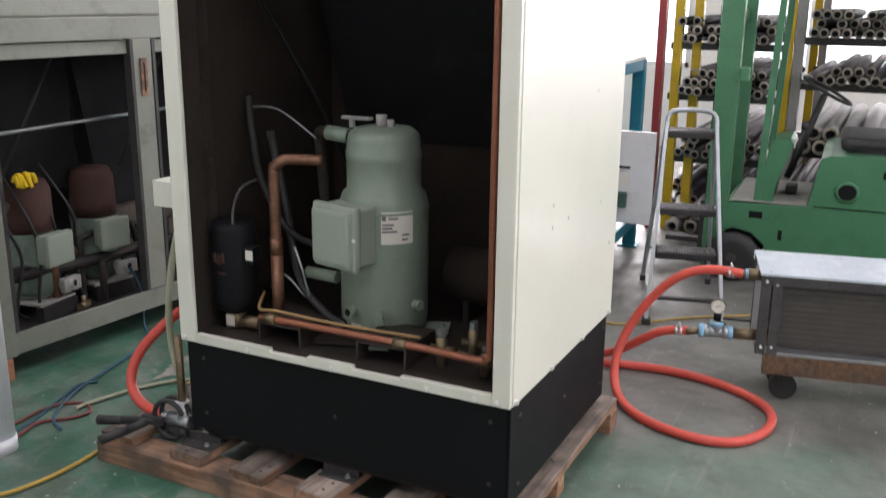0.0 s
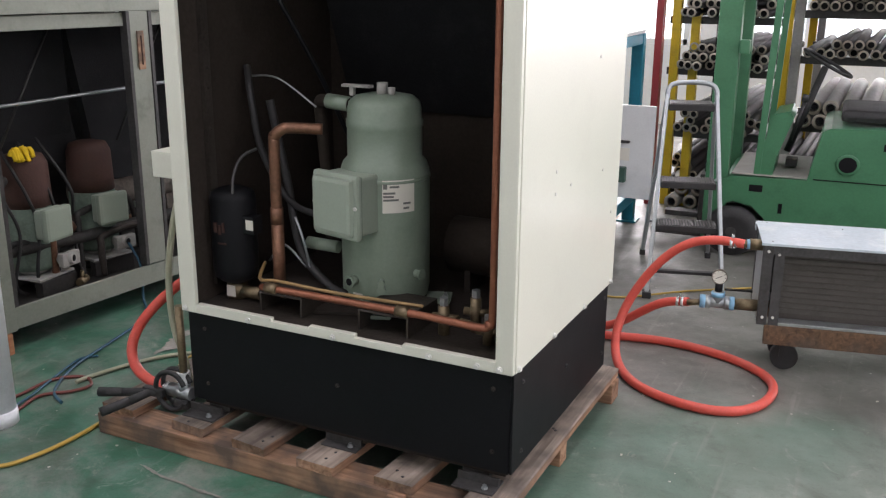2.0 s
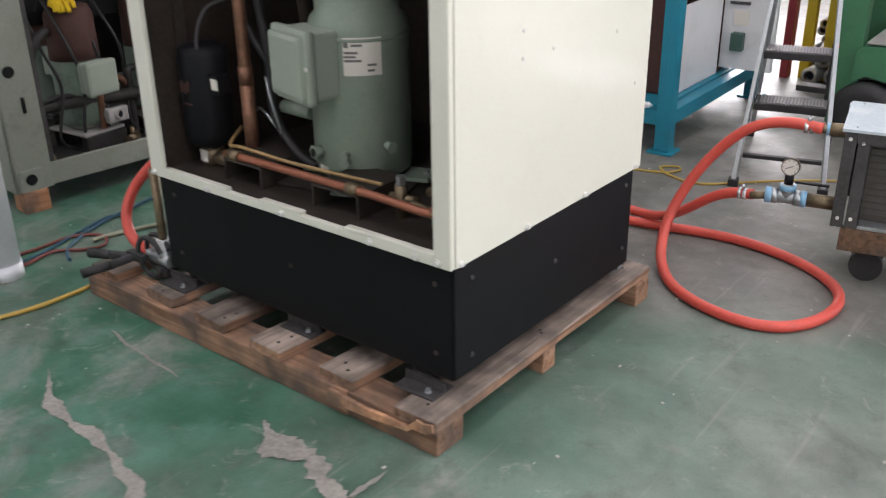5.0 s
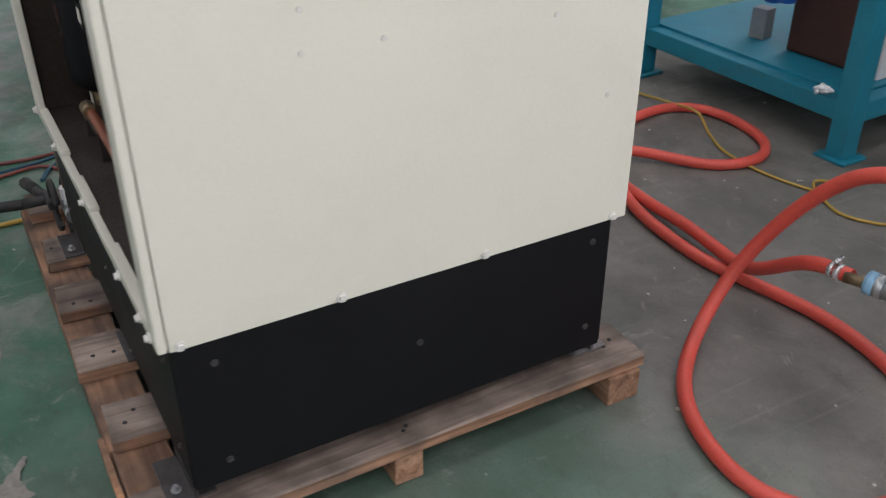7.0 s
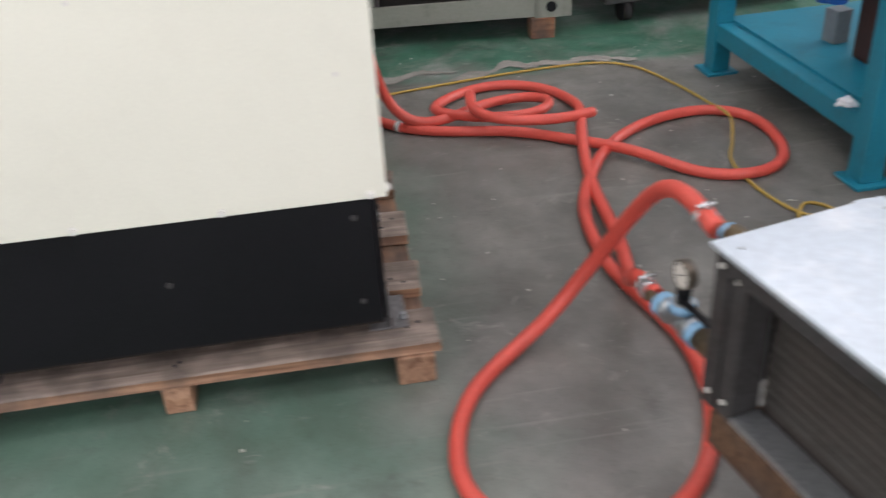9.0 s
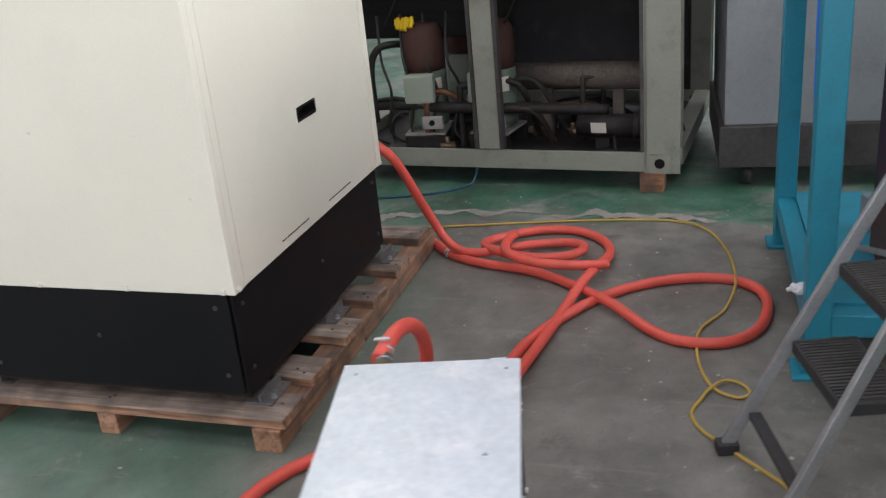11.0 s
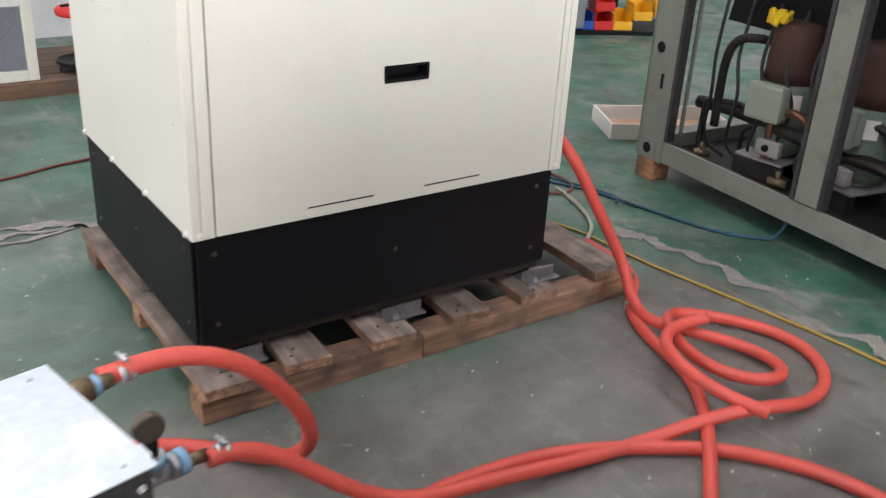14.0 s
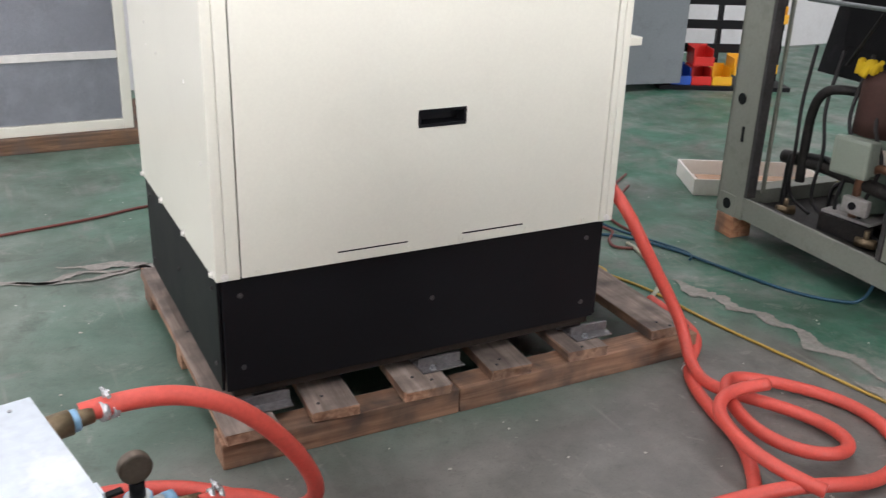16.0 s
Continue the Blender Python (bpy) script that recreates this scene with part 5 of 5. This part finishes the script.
for i in range(16):
    y0, x0 = 0.3 + 0.082 * i, -2.26 - rb.uniform(0.02, 0.5)
    hgt = rb.uniform(0.18, 0.42)
    single("bay_pipe", Geo().tube([(x0, y0, 0.118), (x0, y0, hgt - 0.04), (x0 - 0.01, y0 + 0.03, hgt), (x0 - 0.02, y0 + rb.uniform(0.1, 0.3), hgt), (x0 - rb.uniform(0.05, 0.2), y0 + rb.uniform(0.3, 0.36), 0.125)], rb.choice((0.008, 0.012, 0.016)), 8), rb.choice((CHILLER_DARK, RUBBER, COPPER, PAN)), "dark pipe among the clutter in the chiller bay", "pipe", group="chiller bay pipes")
for i in range(7):
    single("bay_valve", Geo().cyl((0, -0.035, 0.02), (0, 0.035, 0.02), 0.018, 10).cyl((0, 0, 0.02), (0, 0, 0.065), 0.01, 8), rb.choice((FOAM, BRASS, CHILLER_DARK)), "small soiled valve lying in the chiller bay", "valve", pose(-2.3 - rb.uniform(0, 0.3), 0.35 + 0.19 * i, 0.117, 0, 0, rb.uniform(0, 180)), "chiller bay valves")
gl = Geo()
for k in range(9):
    a = random.Random(k)
    gl.tube([(a.uniform(-.02, .02), -0.07 + k * 0.016, 0.0), (a.uniform(-.03, .04), -0.06 + k * 0.016, 0.03 + a.uniform(0, .02)), (0.05 + a.uniform(-.02, .03), -0.055 + k * 0.015, -0.02 - a.uniform(0, .03))], 0.015, 7, 4)
single("yellow_glove", gl, GLOVE, "crumpled yellow work glove on the compressor", "glove", pose(-2.4, 0.545, 0.715) @ Matrix.Scale(0.62, 4))
for y in (0.02, CL - 0.17):
    for x in (-0.13, -CDp + 0.0):
        single("timber_block", Geo().box((0.045, 0.0, 0), (0.14, 0.1, 0.085), 0.004), WOOD_RED, "rough timber block under the chiller foot", "block", CH @ Matrix.Translation((x, y, 0)), "chiller blocks")
single("top_duct", Geo().box((-2.9, 0.3, 1.366), (-2.22, 1.3, 1.5), 0.01), CHILLER, "pale painted duct on the chiller", "duct")

# grey cabinet on castors beyond the chiller
gc = thing("grey_cabinet", "grey sheet metal cabinet on castors with timber plinth", "cabinet", pose(-2.95, 1.95, 0, 0, 0, 4))
part("body", Geo().box((0, 0, 0.28), (0.85, 1.0, 1.3), 0.006), PLY, gc)
part("plinth", Geo().box((0.0, -0.02, 0.1), (0.87, 1.02, 0.28), 0.006), DARKSTEEL, gc, "worn grey plinth")
for y in (0.1, 0.9):
    for x in (0.1, 0.78):
        part("castor", Geo().cyl((x, y - 0.02, 0.05), (x, y + 0.02, 0.05), 0.05, 16).box((x - 0.03, y - 0.03, 0.08), (x + 0.03, y + 0.03, 0.1)), RUBBER, gc)

# white wrapped tubes standing near the pallet
for k, (x, y, r, lean) in enumerate(((-1.731, -0.19, 0.056, -1.0), (-1.709, -0.325, 0.056, -1.2), (-1.825, -0.4, 0.053, -0.6))):
    t = thing("wrapped_tube", "white plastic wrapped tube standing upright", "tube", (x, y, 0), "wrapped tubes")
    part("tube", Geo().cyl((0, 0, 0), (0.015 * lean, 0.01, 1.7), r, 20), WRAP, t)
    part("end_band", Geo().cyl((0, 0, 0.0), (0, 0, 0.05), r * 1.06, 20), WRAP, t)

# white tray on the floor
tray = Geo()
tray.box((-0.29, -0.15, 0), (0.29, 0.15, 0.006)).box((-0.3, -0.16, 0), (-0.29, 0.16, 0.075), 0.002).box((0.29, -0.16, 0), (0.3, 0.16, 0.075), 0.002).box((-0.29, -0.16, 0), (0.29, -0.15, 0.075), 0.002).box((-0.29, 0.15, 0), (0.29, 0.16, 0.075), 0.002)
drip = thing("drip_tray", "shallow white plastic tray with rusty water on the floor", "tray", pose(-2.74, -0.25, 0, 0, 0, -27))
part("tray_body", tray, material("white_plastic", lin("e6e2da"), 0.45, 0, 0.05, 6, 60, 0.02, lin("c9b49c"), 0.2), drip)
part("rusty_sediment", Geo().box((-0.27, -0.13, 0.0065), (0.22, 0.13, 0.012), 0.002), material("rusty_sediment", lin("c09a7c"), 0.3, 0, 0.3, 6, 40, 0.05, lin("d8cbbb"), 0.5), drip, "rust coloured sediment")

# ---------------- bin rack and table at the far wall ----------------
br = thing("bin_rack", "black louvred rack with coloured plastic bins", "bin rack", pose(-4.25, -2.15, 0, 0, 0, -25))
part("base", Geo().box((-0.45, -0.2, 0), (0.45, 0.25, 0.03), 0.003), BLACK, br)
for x in (-0.43, 0.0, 0.40):
    part("upright", Geo().box((x, -0.02, 0.03), (x + 0.03, 0.02, 1.6)), BLACK, br)
for k in range(9):
    part("louvre", Geo().box((-0.43, 0.021, 0.22 + k * 0.16), (0.43, 0.03, 0.28 + k * 0.16)), BLACK, br)


def bin_box(mat, col, x, z):
    gg = Geo().box((-0.06, 0.0, 0), (0.06, 0.2, 0.006)).box((-0.066, 0, 0), (-0.06, 0.17, 0.11), 0.001).box((0.06, 0, 0), (0.066, 0.17, 0.11), 0.001).box((-0.066, 0, 0), (0.066, 0.006, 0.12), 0.001).box((-0.066, 0.19, 0), (0.066, 0.2, 0.06), 0.001)
    single("storage_bin", gg, mat, f"{col} plastic storage bin hooked on the rack", "bin", pose(-4.25, -2.15, 0, 0, 0, -25) @ Matrix.Translation((-x, 0.032, z)), "storage bins")


for x, z, m, c in ((-0.3, 0.031, BIN_B, "blue"), (-0.16, 0.031, BIN_R, "red"), (-0.02, 0.031, BIN_Y, "yellow"), (0.12, 0.1, BIN_Y, "yellow"), (0.28, 0.12, BIN_Y, "yellow"), (0.3, 0.45, BIN_Y, "yellow"), (0.3, 0.78, BIN_Y, "yellow"), (-0.25, 0.85, BIN_B, "blue"), (-0.1, 0.85, BIN_B, "blue"), (0.1, 0.85, BIN_B, "blue"), (-0.16, 0.16, BIN_R, "red"), (0.12, 0.9, BIN_Y, "yellow")):
    bin_box(m, c, x, z)
dk = thing("work_table", "grey work table with white top near the wall", "table", pose(-3.55, -2.35, 0, 0, 0, -10))
part("tabletop", Geo().box((-0.4, -0.3, 0.72), (0.12, 0.3, 0.75), 0.003), WHITE, dk)
part("drawer_unit", Geo().box((-0.35, -0.28, 0.05), (0.1, 0.25, 0.7), 0.005), PLY, dk)
part("panel", Geo().box((-0.35, -0.3, 0.75), (-0.3, 0.3, 1.25), 0.003), PLY, dk)

# air filter panels on a timber sleeper
ap = thing("finned_radiator", "cream framed aluminium finned radiator standing on timber", "radiator", pose(-0.29, -2.045, 0.0762, -1.0))
part("frame", Geo().box((0, 0, 0.0), (0.05, 0.06, 1.6), 0.004).box((0.85, 0, 0.0), (0.9, 0.06, 1.6), 0.004).box((0.05, 0, 0.0), (0.85, 0.06, 0.05), 0.004).box((0.05, 0, 1.55), (0.85, 0.06, 1.6), 0.004), CREAM, ap, "cream painted frame")
FINS = material("dented_aluminium_fins", lin("b4bac2"), 0.35, 0.25, 0.15, 5, 60, 0.2, lin("d4dae0"), 0.5)
fin = Geo()
for k in range(160):
    x = 0.052 + k * 0.005
    fin.box((x, 0.02, 0.052), (x + 0.0018, 0.046, 0.352)).box((x, 0.02, 0.388), (x + 0.0018, 0.046, 1.548))
fin.box((0.05, 0.01, 0.051), (0.85, 0.034, 1.549))
tagged(part("fin_block", fin, FINS, ap, "dented grey aluminium fins"), kind="stuff")
part("mid_strip", Geo().box((0.05, 0.02, 0.352), (0.85, 0.056, 0.388), 0.002), BOLT, ap, "bright metal cross strip")
plat = thing("timber_platform", "low dark timber platform by the wall", "platform", (-0.2, -2.42, 0))
for k in range(5):
    part("plank", Geo().box((-0.068, -0.85, 0.0), (0.068, 0.85, 0.075), 0.004), WOOD_DARK, plat, at=pose(0.02, 0.405 - k * 0.14, 0, 0, 0, 90))

# red stool on castors
sto = thing("mechanic_stool", "small round mechanic stool with red seat on castors", "stool", (-0.525, -2.09, 0.0755))
part("seat", Geo().lathe([(0.0, 0.275), (0.1, 0.275), (0.108, 0.28), (0.11, 0.29), (0.11, 0.305), (0.1, 0.315), (0.0, 0.318)], seg=26), BIN_R, sto)
part("column", Geo().cyl((0, 0, 0.055), (0, 0, 0.14), 0.018, 14).cyl((0, 0, 0.14), (0, 0, 0.276), 0.011, 12), STEEL, sto)
part("red_collar", Geo().cyl((0, 0, 0.06), (0, 0, 0.1), 0.02, 14), BIN_R, sto)
part("base", Geo().lathe([(0.0, 0.04), (0.125, 0.04), (0.132, 0.046), (0.132, 0.058), (0.125, 0.06), (0.118, 0.052), (0.02, 0.054), (0.0, 0.056)], seg=26), BLACK, sto)
for a in range(0, 360, 72):
    ca, sa = 0.105 * math.cos(radians(a)), 0.105 * math.sin(radians(a))
    part("castor", Geo().cyl((ca, sa - 0.008, 0.018), (ca, sa + 0.008, 0.018), 0.018, 12).cyl((ca, sa, 0.018), (ca, sa, 0.042), 0.006, 8), DARKSTEEL, sto)
single("hand_tool", Geo().cyl((-0.06, 0.0, 0.012), (0.05, 0.03, 0.012), 0.01, 8).cyl((0.05, 0.03, 0.012), (0.09, 0.04, 0.012), 0.006, 8), BLACK, "black hand tool lying on the red stool", "tool", (-0.525, -2.09, 0.393))

# ---------------- forklift ----------------
fk = thing("forklift", "old green forklift truck with black seat and mast", "forklift", pose(-0.1, 2.95, 0, 0, 0, 3) @ Matrix.Diagonal((0.96, 1, 0.88, 1)))
body = Geo().prism([(0.1, 0.3), (0.1, 0.46), (0.13, 0.48), (0.53, 0.49), (0.58, 0.78), (0.62, 0.8), (1.5, 0.82), (1.56, 0.5), (1.5, 0.2), (1.45, 0.12), (0.38, 0.12), (0.33, 0.24), (0.26, 0.31), (0.16, 0.33)], 0.0, 0.75)
part("chassis", body, FORK, fk, "green painted chassis with seat hood")
part("recess", Geo().box((0.24, -0.004, 0.4), (0.31, 0.0, 0.44)), BLACK, fk)
part("recess", Geo().box((0.4, -0.004, 0.28), (0.42, 0.0, 0.34), 0.001), BLACK, fk)
h = part("hood_port", Geo().lathe([(0.052, 0.0), (0.06, 0.004), (0.06, 0.012), (0.05, 0.012)], seg=22, m=pose(0.72, 0.0, 0.6, 90)), FORK, fk)
part("port_hole", Geo().cyl((0.72, -0.0135, 0.6), (0.72, -0.0125, 0.6), 0.045, 20), BLACK, h)
part("seam", Geo().box((0.56, -0.003, 0.497), (1.5, 0.0, 0.503)), BLACK, fk)
for k, x in enumerate((0.88, 0.93, 0.98)):
    part("letter_bar", Geo().box((x, -0.004, 0.69), (x + 0.035, -0.0005, 0.73)), BLACK, fk)
part("seat", Geo().box((0.66, 0.06, 0.83), (1.15, 0.6, 0.9), 0.03), RUBBER, fk, "black vinyl seat cushion")
part("backrest", Geo().box((1.1, 0.1, 0.88), (1.2, 0.6, 1.25), 0.03), RUBBER, fk)
part("floorboard", Geo().box((0.14, 0.02, 0.492), (0.53, 0.7, 0.5)), FOAM, fk, "dusty steel floorboard")
part("cowl", Geo().prism([(0.25, 0.49), (0.35, 0.49), (0.36, 0.6), (0.43, 0.84), (0.41, 0.88), (0.33, 0.86)], 0.03, 0.4), FORK, fk, "green dash cowl")
stc = part("steering_column", Geo().cyl((0.4, 0.3, 0.6), (0.55, 0.3, 1.12), 0.019, 12), RUBBER, fk)
part("steering_wheel", Geo().tube([(0.56 + 0.145 * math.cos(a) * 0.86, 0.3 + 0.145 * math.sin(a), 1.14 - 0.145 * math.cos(a) * 0.52) for a in [i * math.pi / 8 for i in range(17)]], 0.01, 8, 3), RUBBER, stc)
part("lever", Geo().cyl((0.42, 0.12, 0.7), (0.47, 0.12, 0.93), 0.01, 8).cyl((0.47, 0.12, 0.93), (0.475, 0.12, 0.97), 0.018, 10), RUBBER, fk)
part("pedal", Geo().box((0.4, 0.25, 0.515), (0.46, 0.35, 0.56), 0.004), RUBBER, fk)
for y in (0.02, 0.66):
    part("guard_post", slat((0.27, y + 0.02, 0.49), (0.31, y + 0.02, 1.75), 0.035, 0.03), FORK, fk)
    part("mast_rail", Geo().box((0.0, y, 0.06), (0.12, y + 0.08, 2.05), 0.006), FORK, fk, "green mast channel")
part("mast_inner", Geo().box((0.03, 0.1005, 0.2), (0.09, 0.14, 2.0), 0.004), DARKSTEEL, fk)
part("mast_bracket", Geo().box((0.122, -0.012, 1.2), (0.175, 0.05, 1.28), 0.008), FORK, fk)
part("mast_crossbar", Geo().box((0.0, 0.081, 1.52), (0.08, 0.659, 1.6), 0.006), FORK, fk)
part("overhead_guard", Geo().box((0.3, 0.0, 1.74), (1.5, 0.72, 1.79), 0.01), FORK, fk)
for y in (0.12, 0.56):
    part("fork_tine", Geo().box((-0.3, y, 0.05), (-0.01, y + 0.09, 0.085), 0.004).box((-0.04, y, 0.05), (-0.005, y + 0.09, 0.45), 0.004), DARKSTEEL, fk)
for x, y in ((0.17, 0.02), (0.17, 0.6), (1.15, 0.06), (1.15, 0.6)):
    R = 0.15
    w = part("wheel", Geo().lathe([(R * 0.55, -0.06), (R * 0.93, -0.06), (R, -0.045), (R, 0.045), (R * 0.93, 0.06), (R * 0.55, 0.06)], seg=28, m=pose(x, y, R, 90)), RUBBER, fk, "worn black tyre")
    part("rim", Geo().cyl((x, y - 0.05, R), (x, y + 0.05, R), R * 0.55, 22).cyl((x, y - 0.062, R), (x, y - 0.05, R), R * 0.2, 14), DARKSTEEL, w)

# ---------------- pipe rack ----------------
rk = thing("pipe_rack", "tall yellow steel rack stacked with dark tubes", "rack", (-0.56, 3.95, 0))
for x, m in ((0.0, YELLOW), (0.12, YELLOW), (0.66, YELLOW), (0.72, FOAM), (1.4, WOOD), (2.0, YELLOW)):
    for y in (0.0, 1.6):
        part("upright", Geo().box((x, y, 0), (x + 0.055, y + 0.055, 2.4), 0.004), m, rk, "yellow painted upright" if m is YELLOW else "")
part("red_post", Geo().box((-0.09, -0.05, 0), (-0.045, 0.02, 2.4), 0.004), REDPAINT, rk, "dark red post")
BAYS = ((-0.02, 0.7, (0.49, 0.885, 1.2, 1.62)), (0.7, 2.06, (0.58, 0.985, 1.25, 1.62)))
for x0, x1, levels in BAYS:
    for z in levels:
        for y in (0.03, 1.57):
            part("shelf_beam", Geo().box((x0, y, z - 0.045), (x1 - 0.002, y + 0.05, z), 0.003), DARKSTEEL, rk)
part("pallet_column", Geo().box((0.28, -0.02, 0), (0.34, 0.04, 2.4), 0.004), BLACK, rk)


def rod(mat_body, r, length):
    me = Geo().cyl((0, 0, 0), (0, length, 0), r, 14, caps=False).mesh("tube")
    me.materials.append(mat_body)
    en = Geo().lathe([(r * 0.62, -0.002), (r, -0.002), (r, 0.01), (r * 0.62, 0.03)], seg=14, m=pose(0, 0, 0, -90)).mesh("end")
    # open ring: drop the caps so that the bore shows
    bm = bmesh.new()
    bm.from_mesh(en)
    bmesh.ops.delete(bm, geom=[f for f in bm.faces if len(f.verts) > 4], context="FACES")
    bm.to_mesh(en)
    bm.free()
    en.materials.append(PIPE_CUT)
    return me, en


KINDS = [rod(PIPE, 0.029, 1.7), rod(PIPE, 0.026, 1.7), rod(FOAM, 0.046, 1.5)]
BORE = Geo().cyl((0, 0.02, 0), (0, 0.024, 0), 0.0195, 12).mesh("bore")
BORE.materials.append(BLACK)
rt = random.Random(11)


def lay_tube(kind, x, y, z, yaw=0):
    body, end = KINDS[kind]
    e = part("steel_tube", body, None, None, "dark steel tube stacked on the rack" if kind < 2 else "grey wrapped tube stacked on the rack", pose(x, y, z, 0, 0, yaw))
    tagged(e, category="tube", group="stacked tubes")
    part("cut_end", end, None, e)
    part("bore", BORE, None, e)


for x0, x1, rows in ((0.06, 0.64, (3, 3, 3, 3)), (0.8, 1.38, (2, 2, 3, 3)), (1.48, 2.0, (2, 2, 3, 3))):
    for z, n in zip(BAYS[0 if x0 < 0.5 else 1][2], rows):
        k = 2 if x0 > 0.5 and z < 0.6 else rt.choice((0, 0, 1))
        r = (0.029, 0.026, 0.046)[k] * 1.02
        for row in range(n):
            x = x0 + r + (r if row % 2 else 0)
            while x < x1 - r:
                if rt.random() > 0.05 + 0.12 * row:
                    lay_tube(k, x - 0.56 + rt.uniform(-.002, .002), 3.9 + rt.uniform(-0.14, 0.05), z + r + row * r * 1.74, rt.uniform(-1, 1))
                x += 2 * r

# tubes heaped on the floor under the rack, added to block window glare
for row in range(6):
    for k in range(16 - row % 2):
        if rt.random() > 0.06 * row:
            lay_tube(0, -0.53 + 0.0595 * (k + 0.5 * (row % 2)), 4.12 + rt.uniform(-0.1, 0.1), 0.0305 + row * 0.0515, rt.uniform(-1, 1))

# grey wrapped tubes leaning low in the left bay
for k in range(5):
    lay_tube(2, -0.45 + k * 0.108, 3.8 + 0.05 * (k % 2), 0.055, -4 + 2 * k)
for k in range(4):
    lay_tube(2, -0.4 + k * 0.108, 3.84, 0.145, 12 - 3 * k)
# ---------------- cables on the floor ----------------
def cable(pts, r, mat, label, z=None):
    return single("cable", Geo().tube([(*p, z if z is not None else r + 0.001) if len(p) == 2 else p for p in pts], r, 8, 6), mat, label, "cable", group="floor cables")


cable([(-1.45, 0.25), (-1.54, 0.5), (-1.57, 0.8), (-1.64, 1.19), (-1.69, 1.52), (-1.7, 1.81), (-1.62, 1.95), (-1.42, 2.03), (-1.2, 2.06, 0.02), (-1.02, 2.06, 0.04), (-0.92, 2.03), (-0.77, 1.96, 0.01), (-0.6, 1.96), (-0.45, 2.0), (-0.4, 2.06), (-0.42, 2.1), (-0.47, 2.08), (-0.47, 2.03, 0.012), (-0.39, 1.98), (-0.25, 1.97), (0.0, 2.2), (0.5, 2.6), (0.9, 3.3)], 0.0048, YCABLE, "thin yellow cable trailing over the floor")
cable([(-1.43, 0.02), (-1.42, -0.17), (-1.44, -0.32), (-1.5, -0.42), (-1.75, -0.6), (-2.2, -0.7)], 0.007, YCABLE, "yellow hose leading from the pallet corner")
cable([(-1.42, 0.35), (-1.5, 0.33), (-1.49, 0.25), (-1.43, 0.24), (-1.42, 0.3)], 0.006, YCABLE, "small loop of yellow cable by the pallet")
cable([(-2.3, -0.6), (-1.9, -0.3), (-1.75, -0.15), (-1.77, 0.0), (-1.7, 0.08), (-1.68, 0.15), (-1.76, 0.19), (-1.84, 0.11), (-1.84, -0.05), (-1.9, -0.2), (-2.2, -0.45)], 0.006, RCABLE, "brown red cable in a loop on the floor")
cable([(-1.66, 0.0), (-1.76, 0.06), (-1.86, 0.24), (-1.92, 0.47), (-1.985, 0.71), (-2.08, 0.85), (-2.14, 0.9, 0.03), (-2.17, 0.93, 0.17), (-2.25, 0.95, 0.26)], 0.006, BCABLE, "dull blue cable hanging from the chiller bay")
cable([(-1.75, -0.15, 0.018), (-1.8, 0.0), (-1.84, 0.12, 0.008), (-1.9, 0.3), (-1.86, 0.36)], 0.005, BCABLE, "short blue cable beside the brown cable loop")
cable([(0.9, -0.75), (0.38, -0.84), (0.07, -0.9), (-0.17, -0.97), (-0.6, -1.0), (-1.2, -0.85), (-2.0, -0.7)], 0.006, RCABLE, "brown red cable across the green floor")
cable([(-1.74, 0.14), (-1.735, 0.2), (-1.68, 0.37), (-1.61, 0.49), (-1.53, 0.56), (-1.46, 0.6)], 0.008, CLEAR, "pale clear tube curled on the floor by the pallet")

plug = thing("cable_plug", "red plastic cable coupling lying on the floor", "plug", pose(-1.551, -0.476, 0.0, 0, 0, 20))
part("plug_body", Geo().cyl((-0.05, 0, 0.019), (0.02, 0, 0.019), 0.018, 14).cyl((0.02, 0, 0.016), (0.055, 0, 0.014), 0.012, 12), BIN_R, plug)
part("collar", Geo().cyl((-0.02, 0, 0.019), (-0.005, 0, 0.019), 0.0195, 14), RCABLE, plug)

# grit and scraps on the floor
rs = random.Random(3)
CHIP = material("pale_chips", lin("b9b7ae"), 0.8, 0, 0.2, 30, 200, 0)
GRIT = Geo()
for k in range(260):
    x, y = rs.uniform(-2.0, 1.6), rs.uniform(-1.3, 2.6)
    if -1.45 < x < 0.06 and -0.12 < y < 1.0:
        continue
    s = rs.uniform(0.001, 0.0036)
    GRIT.box((-s * rs.uniform(1, 2.2), -s, 0.0005), (s, s, s * 0.9), 0, pose(x, y, 0, 0, 0, rs.uniform(0, 180)))
tagged(part("floor_grit", GRIT, CHIP, None, "pale chips and scraps scattered on the floor"), category="grit", kind="stuff")
